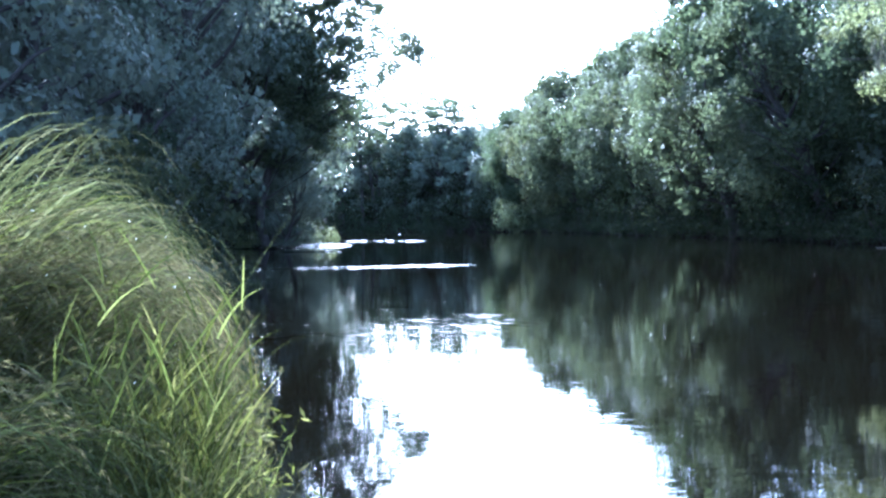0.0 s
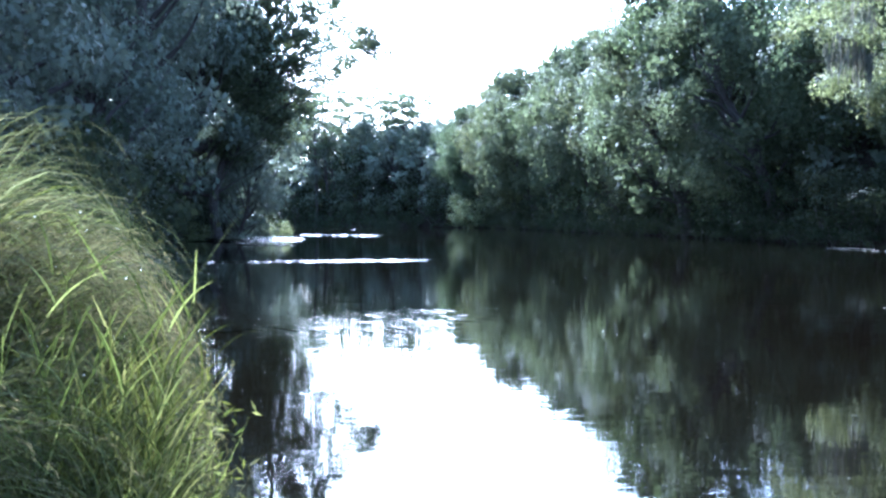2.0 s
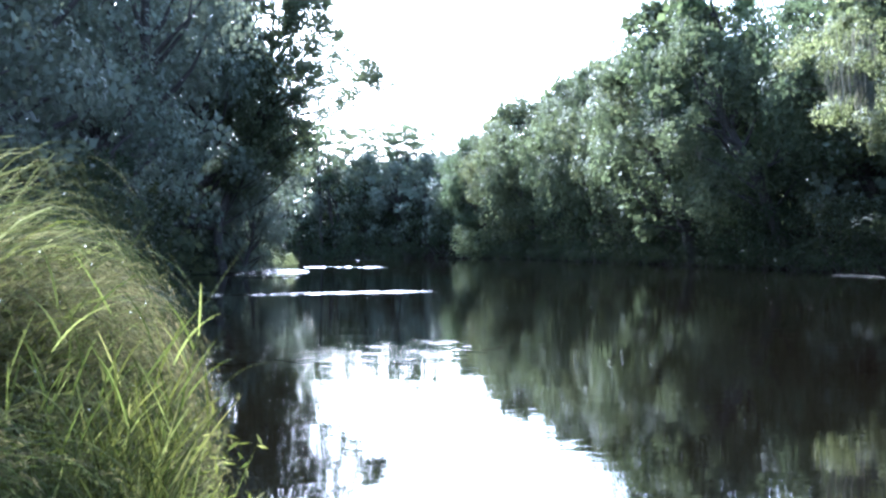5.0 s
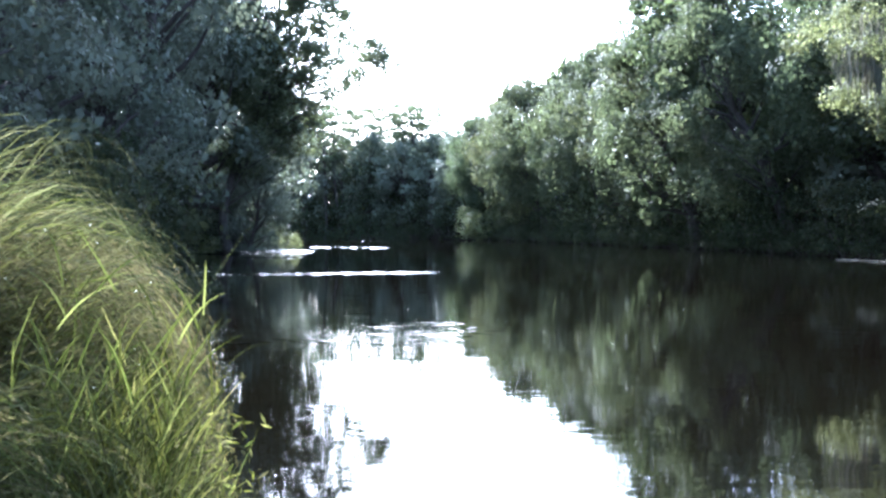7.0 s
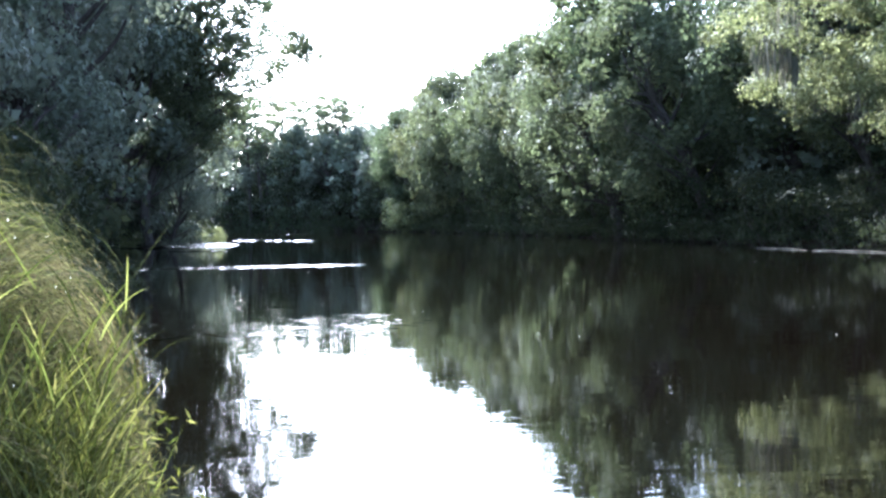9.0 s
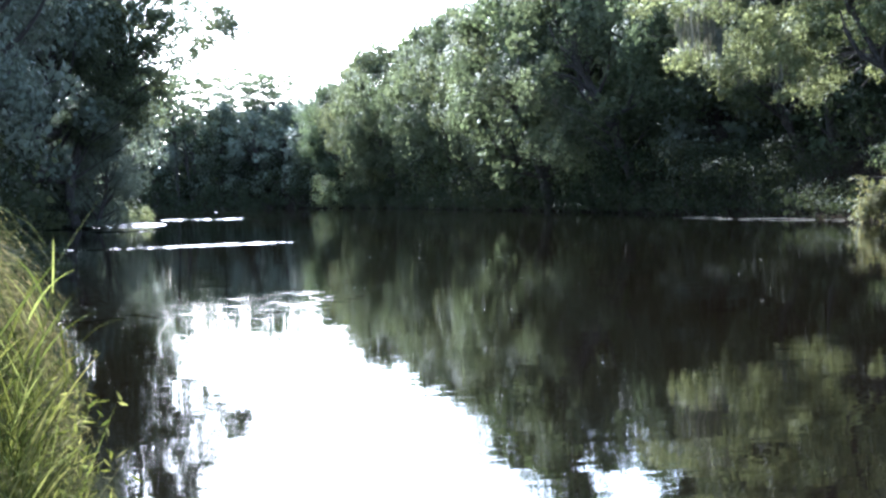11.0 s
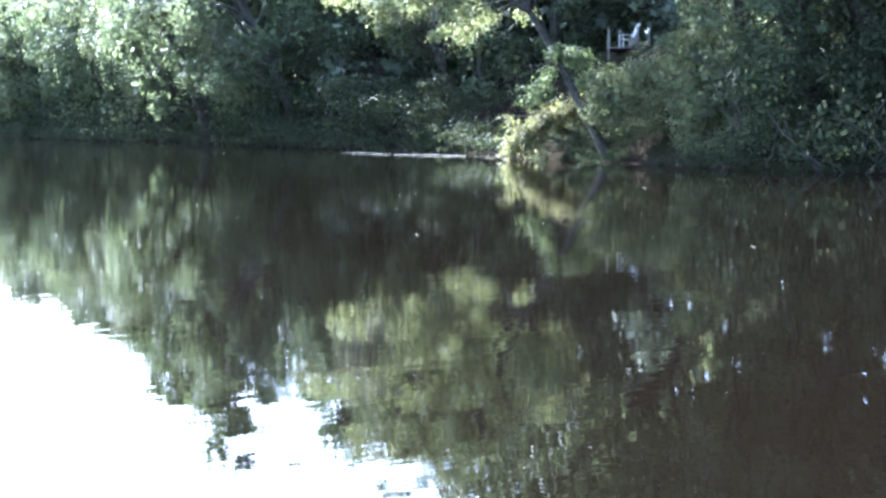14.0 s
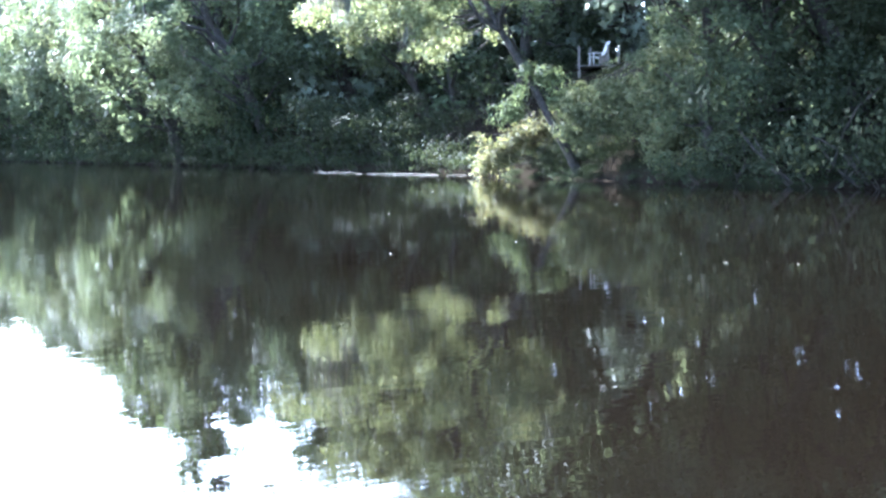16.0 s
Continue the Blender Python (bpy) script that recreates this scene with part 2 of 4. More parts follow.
def shrub(name, seed, size, leaf, clumps, per, mat, label, category="shrub", clump_r=0.4, droop=0.5):
    """A waterside shrub: stems from one root and a low mass of leaves."""
    rng = np.random.default_rng(seed)
    root = tagged(new(name), label, category)
    lobes = []
    for k in range(6):
        ang = k * 2.1 + rng.random()
        q = np.array([size[0] * 0.5 * math.cos(ang), size[1] * 0.5 * math.sin(ang), size[2] * (0.3 + 0.45 * rng.random())])
        lobes.append((*q, size[0] * 0.45, size[1] * 0.45, size[2] * 0.28))
        v, f = tube(bent((0.1 * math.cos(ang), 0.1 * math.sin(ang), -0.3), q, rng, 0.1, 6), np.linspace(0.05, 0.012, 6), 5)
        child("stem", smooth(mesh_from("stem", v, f, BARK)), root)
    v, f = foliage(rng, lobes, clumps, per, clump_r, leaf, droop, 0.2)
    child("foliage", mesh_from("foliage", v, f, mat), root)
    return root


# ---- river, banks and ground ----
LEFT = [(3.0, -300), (1.6, -40), (0.9, -4), (0.5, 0.8), (-0.5, 3.2), (-1.2, 6.0), (-3.4, 15), (-5.4, 26), (-9.2, 45), (-12.8, 66), (-11.5, 80), (-9.2, 88), (-14, 99), (-30, 114), (-70, 132), (-300, 190)]
RIGHT = [(40, -300), (33, -60), (27.5, 0), (25.2, 16), (23.8, 26), (22.6, 36), (23.2, 45), (23.0, 54), (21.8, 65), (20.2, 80), (17.0, 100), (12.8, 125), (8.0, 144), (-4, 157), (-30, 168), (-75, 185), (-300, 245)]


def distance(px, py, line):
    best = np.full(px.shape, 1e9)
    for (ax, ay), (bx, by) in zip(line, line[1:]):
        dx, dy = bx - ax, by - ay
        t = np.clip(((px - ax) * dx + (py - ay) * dy) / (dx * dx + dy * dy), 0, 1)
        best = np.minimum(best, np.hypot(px - ax - t * dx, py - ay - t * dy))
    return best


def in_river(px, py):
    ring = LEFT + RIGHT[::-1]
    c = np.zeros(px.shape, bool)
    for (ax, ay), (bx, by) in zip(ring, ring[1:] + ring[:1]):
        if ay == by:
            continue
        hit = ((ay > py) != (by > py)) & (px < (bx - ax) * (py - ay) / (by - ay) + ax)
        c ^= hit
    return c


def ground_height(px, py):
    px, py = np.asarray(px, float), np.asarray(py, float)
    dl, dr = distance(px, py, LEFT), distance(px, py, RIGHT)
    wet = in_river(px, py)
    bluff = np.interp(py, (-40, 20, 60, 90, 300), (4.0, 5.6, 5.2, 2.8, 2.5))
    right = 0.05 * np.clip(dr / 0.5, 0, 1) + bluff * (1 - np.exp(-(dr / 5.6) ** 1.6))
    left = 0.10 * np.clip(dl / 0.4, 0, 1) + 1.1 * (1 - np.exp(-(dl / 7.0) ** 1.4))
    bump = 0.06 * np.sin(px * 1.3 + 0.7 * py) * np.sin(py * 1.1) + 0.25 * np.sin(px * 0.21 + 2) * np.sin(py * 0.17)
    z = np.where(dr < dl, right, left) + bump * np.clip(np.minimum(dl, dr) / 4, 0, 1)
    bed = -np.clip(np.minimum(dl, dr) * 0.5, 0, 1.6)
    return np.where(wet, bed, z)


def build_ground():
    xs = np.concatenate([[-3000, -1200, -500, -250, -150, -100], np.arange(-70, -16, 3.0), np.arange(-16, 40, 0.7), np.arange(40, 80, 4.0), [90, 120, 180, 300, 600, 1300, 3000]])
    ys = np.concatenate([[-3000, -1000, -400, -200, -100, -60], np.arange(-40, -4, 4.0), np.arange(-4, 70, 0.8), np.arange(70, 200, 2.0), [210, 230, 260, 320, 420, 700, 1400, 3000]])
    gx, gy = np.meshgrid(xs, ys)
    v = np.stack([gx, gy, ground_height(gx, gy)], -1).reshape(-1, 3)
    nx, ny = len(xs), len(ys)
    i = np.arange((nx - 1) * (ny - 1))
    b = (i // (nx - 1)) * nx + i % (nx - 1)
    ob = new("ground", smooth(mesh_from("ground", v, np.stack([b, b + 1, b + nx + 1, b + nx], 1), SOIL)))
    tagged(ob, "brown earth river banks with leaf litter", "ground", kind="structure")


def build_water():
    v = [(-280, -280, 0), (60, -280, 0), (60, 240, 0), (-280, 240, 0)]
    tagged(new("water", mesh_from("water", v, [(0, 1, 2, 3)], WATER)), "calm dark brown river mirroring trees and sky", "river", kind="structure")


def ripple(seed, p, q, depth, wave, height):
    """A long narrow cat's-paw on the still water: real wavelets, short in the wind's way."""
    rng = np.random.default_rng(seed)
    p, q = np.array(p, float), np.array(q, float)
    long = np.linalg.norm(q - p)
    n, m = int(min(220, max(40, long / (wave * 0.8)))), int(min(120, max(12, depth / (wave * 0.16))))
    t, w = np.linspace(0, 1, n), np.linspace(-1, 1, m)
    along = (q - p) / long
    side = np.array([-along[1], along[0]])
    half = depth * 0.5 * np.clip(np.sin(np.pi * t), 0, 1) ** 0.35 * (0.6 + 0.6 * rng.random(n))
    mid = p + (q - p) * t[:, None] + side * (0.12 * depth * np.sin(t * 9 + seed))[:, None]
    at = mid[:, None, :] + side * (half[:, None] * w)[:, :, None]
    z = np.zeros((n, m))
    for k in range(7):
        a = rng.normal(0, 0.35)
        way = side * math.cos(a) + along * math.sin(a)
        z += np.sin(at @ way * (2 * np.pi / wave) * (0.7 + 0.7 * rng.random()) + 6.3 * rng.random()) / 3.2
    calm = np.clip((1 - np.abs(w)) * 2.5, 0, 1)[None, :] * np.clip(np.sin(np.pi * t) * 3, 0, 1)[:, None]
    gust = np.interp(t * long, np.arange(0, long + 1.0, 0.5), rng.random(len(np.arange(0, long + 1.0, 0.5))))
    calm = calm * np.clip(0.35 + 1.1 * gust, 0.35, 1.15)[:, None]
    z = 0.004 + height * calm * (1.6 + z)
    v = np.concatenate([at, z[:, :, None]], 2).reshape(-1, 3)
    i = np.arange((n - 1) * (m - 1))
    b = (i // (m - 1)) * m + i % (m - 1)
    me = smooth(mesh_from("water_ripple", v, np.stack([b, b + m, b + m + 1, b + 1], 1), RIPPLED))
    tagged(new("water_ripple", me), "bright streak of wind ripples on the dark river", "ripples", "ripple streaks", "structure")


build_ground()
build_water()
ripple(1, (-6.9, 38.4), (1.1, 40.4), 0.75, 0.2, 0.013)
ripple(2, (-11.4, 68.0), (-6.0, 76.5), 2.6, 0.4, 0.05)
ripple(3, (-8.3, 61.0), (-5.0, 60.2), 0.6, 0.4, 0.02)
ripple(4, (-7.2, 91.5), (-0.9, 88.0), 1.8, 0.5, 0.02)
ripple(5, (-9.0, 132.0), (-1.8, 130.0), 3.0, 0.7, 0.02)
ripple(6, (-3.1, 16.4), (1.4, 18.4), 3.6, 0.2, 0.0009)


# ---- trees ----
def ground_at(x, y):
    return float(ground_height(np.array([x]), np.array([y]))[0])


def plant(proto, x, y, turn, size=1.0, tall=1.0, sink=0.0):
    m = Matrix.Translation((x, y, ground_at(x, y) - sink)) @ Matrix.Rotation(radians(turn), 4, "Z") @ Matrix.Diagonal((size, size, size * tall, 1))
    return copy_thing(proto, m)


def stow(ob):
    for o in (ob, *ob.children_recursive):
        bpy.data.objects.remove(o)


rng = np.random.default_rng(5)
NEAR = [tree("oak_tree", 11, 14.0, 4.8, 0.17, 60, 320, OAK_LEAF, BARK, "broad dark green oak leaning over the river bank", (4.2, 0), 0.26, 1.1, 22, inner=90, inner_leaf=0.42),
        tree("laurel_tree", 12, 15.0, 4.5, 0.175, 60, 320, LAUREL_LEAF, BARK, "tall green laurel oak on the river bank", (3.6, 0.3), 0.26, 1.1, 22, inner=90, inner_leaf=0.42),
        tree("maple_tree", 13, 12.5, 4.4, 0.165, 60, 320, LAUREL_LEAF, BARK, "green maple with drooping boughs above the water", (4.4, 0.2), 0.24, 1.05, 22, inner=90, inner_leaf=0.42)]
HIGH = [tree("oak_tree", 14, 14.0, 4.6, 0.2, 72, 180, OAK_LEAF, BARK, "dark green oak with high boughs over the shaded bank", (4.0, 0), 0.36, 1.1, 20, inner=100, inner_leaf=0.42)]
FAR = [tree("oak_tree", 21, 15.0, 4.8, 0.22, 62, 260, OAK_LEAF, BARK, "round dark green oak on the river bank", (3.4, 0), 0.2, 1.2, 20, inner=80, inner_leaf=0.5),
       tree("laurel_tree", 22, 16.5, 4.3, 0.22, 62, 260, LAUREL_LEAF, BARK, "tall green laurel oak on the river bank", (2.6, 0.4), 0.18, 1.2, 20, inner=80, inner_leaf=0.5),
       tree("gum_tree", 23, 17.0, 3.9, 0.22, 62, 260, OAK_LEAF, BARK, "slim dark gum tree at the river's edge", (2.6, 0), 0.13, 1.15, 20, inner=80, inner_leaf=0.5)]
SKIRTED = [tree("oak_tree", 25, 16.0, 4.8, 0.21, 60, 175, HAZE_LEAF, BARK, "dark oak with boughs hanging to the ground, leaf colour greyed as haze", (1.4, 0), 0.08, 1.1, 22, inner=120, inner_leaf=0.3),
           tree("laurel_tree", 26, 17.0, 4.4, 0.21, 60, 175, HAZE_LEAF, BARK, "tall dark laurel oak leafy to the ground, leaf colour greyed as haze", (1.0, 0.3), 0.07, 1.1, 22, inner=120, inner_leaf=0.3)]
DISTANT = [tree("oak_tree", 27, 15.0, 4.6, 0.42, 46, 56, HAZE_LEAF, BARK, "oak leafy to the water at the river bend, leaf colour greyed as haze", (1.0, 0), 0.07, 1.2, 20, inner=24),
           tree("gum_tree", 28, 16.0, 4.0, 0.42, 46, 56, HAZE_LEAF, BARK, "gum tree leafy to the water at the river bend, leaf colour greyed as haze", (0.6, 0), 0.06, 1.2, 20, inner=24)]
SHADED = [tree("oak_tree", 33, 16.0, 4.6, 0.2, 56, 190, OAK_LEAF, BARK, "dark oak with low boughs on the shaded bank", (1.2, 0), 0.07, 1.1, 22, inner=110, inner_leaf=0.4)]
DEEP = [tree("wood_tree", 24, 14.0, 4.6, 0.7, 30, 26, OAK_LEAF, BARK, "dark green tree deep in the riverside wood", (0.6, 0), 0.05, 1.3, 9, inner=16)]


def toward_chair(x, y):
    """True where a plant would stand between the landing stage and the water."""
    a = math.degrees(math.atan2(x, y))
    return 29.0 < a < 36.5 and 30 < math.hypot(x, y) < 62


def right_edge(y):
    return float(np.interp(y, [p[1] for p in RIGHT[:13]], [p[0] for p in RIGHT[:13]]))


def left_edge(y):
    return float(np.interp(y, [p[1] for p in LEFT[:12]], [p[0] for p in LEFT[:12]]))


# right bank, front row, then the wood behind
y, k = 20.0, 0
while y < 152:
    kinds = HIGH * 3 if y < 40 else NEAR if y < 75 else FAR
    x = right_edge(y) + (1.5 if y < 75 else 2.6) + 1.4 * rng.random()
    big = float(np.interp(y, (40, 60, 78, 81, 86, 88, 125, 150), (1.0, 1.04, 1.15, 1.3, 1.3, 0.96, 1.04, 0.95)))
    turn, size, tall = 150 + 60 * rng.random(), big * (0.93 + 0.2 * rng.random()), 0.98 + 0.14 * rng.random()
    if not toward_chair(x, y) and not toward_chair(x - 4, y) and not 39.0 < y < 67.0 and not 22.5 < y < 29.0:
        plant(kinds[k % 3], x, y, turn, size, tall)
    y += (6.2 if 60 < y < 100 else 4.8) + 1.8 * rng.random()
    k += 1
for back, step in ((9.0, 5.5), (15.5, 7.0), (23.0, 7.5)):
    y = 12.0
    while y < (160 if back < 20 else 95):
        x = right_edge(y) + back + 3 * rng.random()
        big = float(np.interp(y, (40, 60, 100, 150), (1.0, 1.08, 1.08, 0.9)))
        turn, size, tall = 360 * rng.random(), big * (0.95 + 0.2 * rng.random()), 0.9 + 0.15 * rng.random()
        if not toward_chair(x, y) and (back < 20 or k % 3 == 0):
            plant(DISTANT[k % 2] if y > 40 and back < 12 else DEEP[0], x, y, turn, size, tall)
        y += step + 2.0 * rng.random()
        k += 1
# high boughs over the shaded bank downstream of the landing
for az, dist in ((38.8, 42.5), (41.5, 41), (44.5, 39.5), (48, 38.5), (41.5, 47), (44.5, 45)):
    plant(HIGH[0], dist * math.sin(radians(az)), dist * math.cos(radians(az)), 150 + 60 * rng.random(), 1.25, 1.1)
    k += 1
for az, dist in ((38.2, 40), (40.8, 39), (43.4, 40), (46.4, 39), (49.5, 38)):
    plant(SHADED[0], dist * math.sin(radians(az)), dist * math.cos(radians(az)), 150 + 60 * rng.random(), 0.58, 0.95)
    k += 1
# tall wood behind the sunlit oak
for x, y, n, size, tall in ((20.2, 84.0, 2, 1.28, 0.93), (23.4, 81.8, 1, 1.28, 0.93), (27.0, 66.5, 0, 1.02, 1.12)):
    plant(FAR[n], x, y, 185, size, tall)
for x, y, size in ((29.4, 62.5, 1.12), (32.5, 60.0, 1.15), (27.4, 58.5, 0.9)):
    plant(NEAR[k % 3], x, y, 150 + 60 * rng.random(), size)
    k += 1
for x, y in ((31.0, 59.0), (28.6, 63.0), (34.0, 57.0), (31.0, 54.5), (36.0, 53.0), (34.0, 67.0), (38.0, 62.0), (30.5, 70.0), (40.0, 57.0), (27.0, 70.5), (26.4, 66.5), (29.0, 75.0)):
    plant(SHADED[0] if y < 60 and x < 35 else DISTANT[k % 2], x, y, 360 * rng.random(), 1.0)
    k += 1
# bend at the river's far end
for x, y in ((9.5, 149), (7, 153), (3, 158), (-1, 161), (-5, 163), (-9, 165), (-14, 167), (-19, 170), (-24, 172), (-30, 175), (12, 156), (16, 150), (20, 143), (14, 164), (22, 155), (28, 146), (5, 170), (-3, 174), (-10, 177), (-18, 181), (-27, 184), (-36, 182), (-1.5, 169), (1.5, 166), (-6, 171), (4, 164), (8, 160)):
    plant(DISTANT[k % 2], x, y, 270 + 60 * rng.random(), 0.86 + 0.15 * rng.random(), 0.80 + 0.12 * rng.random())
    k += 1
for n in range(26):
    x = 30 - 3.4 * n
    for back in (14, 24):
        plant(DEEP[0], x + 2 * rng.random(), 150 + 0.36 * (8 - x) + back + 3 * rng.random(), 360 * rng.random(), 0.85 + 0.15 * rng.random(), 0.9)
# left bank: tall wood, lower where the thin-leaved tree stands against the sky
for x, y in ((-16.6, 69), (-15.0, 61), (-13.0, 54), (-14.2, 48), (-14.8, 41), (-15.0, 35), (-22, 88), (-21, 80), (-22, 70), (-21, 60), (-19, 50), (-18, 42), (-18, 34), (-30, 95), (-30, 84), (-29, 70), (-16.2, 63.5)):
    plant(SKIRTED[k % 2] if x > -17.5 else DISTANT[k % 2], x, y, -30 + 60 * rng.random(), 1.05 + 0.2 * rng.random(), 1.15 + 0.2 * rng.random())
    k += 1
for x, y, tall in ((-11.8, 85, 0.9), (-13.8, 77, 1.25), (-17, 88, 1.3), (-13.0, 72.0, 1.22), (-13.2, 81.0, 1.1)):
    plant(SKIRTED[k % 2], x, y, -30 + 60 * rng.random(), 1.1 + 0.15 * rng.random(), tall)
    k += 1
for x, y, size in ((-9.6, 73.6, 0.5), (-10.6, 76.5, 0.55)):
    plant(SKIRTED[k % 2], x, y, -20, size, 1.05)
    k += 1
# unseen trees added downstream, round and behind the camera to block skylight from there
y = -70.0
while y < 15:
    plant(DEEP[0], right_edge(y) + 2.5 + 2 * rng.random(), y, 360 * rng.random(), 1.1 + 0.2 * rng.random())
    plant(DEEP[0], right_edge(y) + 10 + 3 * rng.random(), y, 360 * rng.random(), 1.2 + 0.2 * rng.random())
    if y < -7:
        plant(DEEP[0], left_edge(y) - 4 - 3 * rng.random(), y, 360 * rng.random(), 1.1 + 0.2 * rng.random())
        plant(DEEP[0], left_edge(y) - 12 - 3 * rng.random(), y, 360 * rng.random(), 1.1 + 0.2 * rng.random())
    y += 7.5 + 2 * rng.random()
for x, y in ((-11, -3), (-15, 3), (-19, 9), (-24, 15), (-20, -4), (-27, 6)):
    plant(DEEP[0], x, y, 360 * rng.random())
# undergrowth in the shade of the right bank
y = 46.0
while y < 150:
    for back in (5.0, 8.5):
        x = right_edge(y) + back + 1.5 * rng.random()
        if not toward_chair(x, y):
            plant(DEEP[0], x, y + 2 * rng.random(), 360 * rng.random(), 0.5 + 0.12 * rng.random(), 0.9)
    y += 4.0 + rng.random()


# ---- thin trees above the bend ----
def cypress(seed, height):
    """A slim tree with a few bare limbs that carry flat, airy pads of leaves near its top."""
    rng = np.random.default_rng(seed)
    root = tagged(new("cypress_tree"), "slim flat-topped cypress above the far treeline", "tree")
    path = bent((0, 0, -0.5), (0.5, 0, height * 0.96), rng, 0.02, 9)
    v, f = tube(path, np.linspace(0.26, 0.06, 9), 7)
    child("trunk", smooth(mesh_from("trunk", v, f, BARK)), root)
    pts = []
    for k in range(18):
        g = 0.5 + 0.5 * (k + rng.random()) / 18
        ang, reach = k * 2.4 + rng.random(), (0.6 + 2.3 * rng.random()) * (1.25 - 0.6 * abs(g - 0.8) / 0.3)
        p = path[min(8, int(g * 8))]
        q = np.array([p[0] + reach * math.cos(ang), p[1] + reach * math.sin(ang), height * g + 0.3])
        v, f = tube(bent(p, q, rng, 0.08, 6), np.linspace(0.08, 0.03, 6), 5)
        child("limb", smooth(mesh_from("limb", v, f, BARK)), root)
        pts.append(q + shell(rng, 84, 0.2) * np.array([1.05, 1.05, 0.36]) * (0.7 + 0.6 * rng.random()))
    pts = np.concatenate(pts)
    v, f = leaves(pts, rng.normal(0, 1, pts.shape) * np.array([1, 1, 0.6]), 0.36, 0.24, rng)
    child("crown", mesh_from("crown", v, f, OAK_LEAF), root)
    return root


CYPRESS = [cypress(29, 16.2), cypress(30, 17.0)]
tops = np.random.default_rng(78)
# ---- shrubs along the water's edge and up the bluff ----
SHRUBS = [shrub("waterside_shrub", 31, (3.2, 3.6, 2.6), 0.20, 22, 52, SHADE_SHRUB_LEAF, "green shrub hanging over the water's edge, leaf colour darkened as shade", clump_r=0.75),
          shrub("waterside_shrub", 32, (2.6, 3.0, 3.4), 0.21, 22, 52, SHADE_SHRUB_LEAF, "tall green shrub at the water's edge, leaf colour darkened as shade", clump_r=0.75),
          shrub("waterside_shrub", 33, (3.6, 3.0, 2.0), 0.19, 22, 52, SHADE_SHRUB_LEAF, "low green shrub spreading over the river bank", clump_r=0.65)]
FINE = [shrub("bank_shrub", 34, (3.2, 3.6, 2.6), 0.135, 24, 64, SHADE_SHRUB_LEAF, "small-leaved green shrub on the shaded bank, leaf colour darkened as shade", clump_r=0.65),
        shrub("bank_shrub", 35, (2.6, 3.0, 3.2), 0.14, 24, 64, SHADE_SHRUB_LEAF, "upright small-leaved shrub on the shaded bank", clump_r=0.65),
        shrub("bank_shrub", 36, (3.4, 3.0, 2.0), 0.135, 24, 64, SHADE_SHRUB_LEAF, "low spreading shrub on the shaded bank", clump_r=0.55)]
LOW = [shrub("edge_shrub", 38, (3.0, 3.4, 2.2), 0.2, 18, 44, SHADE_SHRUB_LEAF, "low shrub trailing into the water, leaf colour darkened as shade", clump_r=0.7),
       shrub("edge_shrub", 39, (2.6, 3.2, 2.8), 0.2, 18, 44, SHADE_SHRUB_LEAF, "low shrub trailing into the water, leaf colour darkened as shade", clump_r=0.7)]
FRESH = shrub("light_green_bush", 37, (2.6, 2.6, 3.4), 0.17, 26, 120, FRESH_LEAF, "light yellow-green bush at the water's edge", "bush", clump_r=0.6)
for x, y, size in ((-8.9, 86.2, 0.6), (-12.2, 71.5, 0.5), (8.4, 143.4, 1.3), (9.6, 139.5, 1.5), (24.3, 31.2, 0.4)):
    plant(FRESH, x, y, 360 * rng.random(), size, 1.0, 0.1)
for n in range(20):
    az, dist = 9.0 - 0.55 * n + 0.3 * tops.random(), 158 + 16 * tops.random()
    plant(CYPRESS[n % 2], -dist * math.sin(radians(az)), dist * math.cos(radians(az)), 360 * tops.random(), 0.9 + 0.12 * tops.random(), 0.96 + 0.1 * tops.random())
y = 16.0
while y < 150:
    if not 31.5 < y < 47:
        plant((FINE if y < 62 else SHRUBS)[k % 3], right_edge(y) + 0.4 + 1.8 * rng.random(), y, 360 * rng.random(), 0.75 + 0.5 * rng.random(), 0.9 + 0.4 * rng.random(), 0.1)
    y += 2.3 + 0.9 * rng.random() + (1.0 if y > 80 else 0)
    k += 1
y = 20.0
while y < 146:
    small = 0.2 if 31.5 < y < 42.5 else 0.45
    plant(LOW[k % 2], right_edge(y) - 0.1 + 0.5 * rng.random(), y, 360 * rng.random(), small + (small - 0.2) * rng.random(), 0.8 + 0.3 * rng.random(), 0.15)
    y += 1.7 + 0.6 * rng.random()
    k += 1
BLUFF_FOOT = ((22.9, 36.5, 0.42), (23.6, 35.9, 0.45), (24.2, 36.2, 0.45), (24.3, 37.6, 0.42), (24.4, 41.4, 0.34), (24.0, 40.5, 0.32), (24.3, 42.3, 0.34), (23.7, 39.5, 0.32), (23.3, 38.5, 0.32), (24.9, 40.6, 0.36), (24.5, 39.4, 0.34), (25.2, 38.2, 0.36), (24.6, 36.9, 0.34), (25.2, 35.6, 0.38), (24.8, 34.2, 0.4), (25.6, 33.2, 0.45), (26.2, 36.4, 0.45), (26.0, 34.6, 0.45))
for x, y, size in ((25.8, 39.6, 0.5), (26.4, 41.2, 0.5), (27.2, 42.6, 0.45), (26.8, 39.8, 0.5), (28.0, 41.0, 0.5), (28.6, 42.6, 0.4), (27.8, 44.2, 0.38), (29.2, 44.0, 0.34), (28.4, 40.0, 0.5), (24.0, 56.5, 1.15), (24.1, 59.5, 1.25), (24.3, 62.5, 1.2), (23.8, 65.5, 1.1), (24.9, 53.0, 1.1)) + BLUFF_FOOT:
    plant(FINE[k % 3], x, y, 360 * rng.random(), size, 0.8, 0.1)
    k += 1
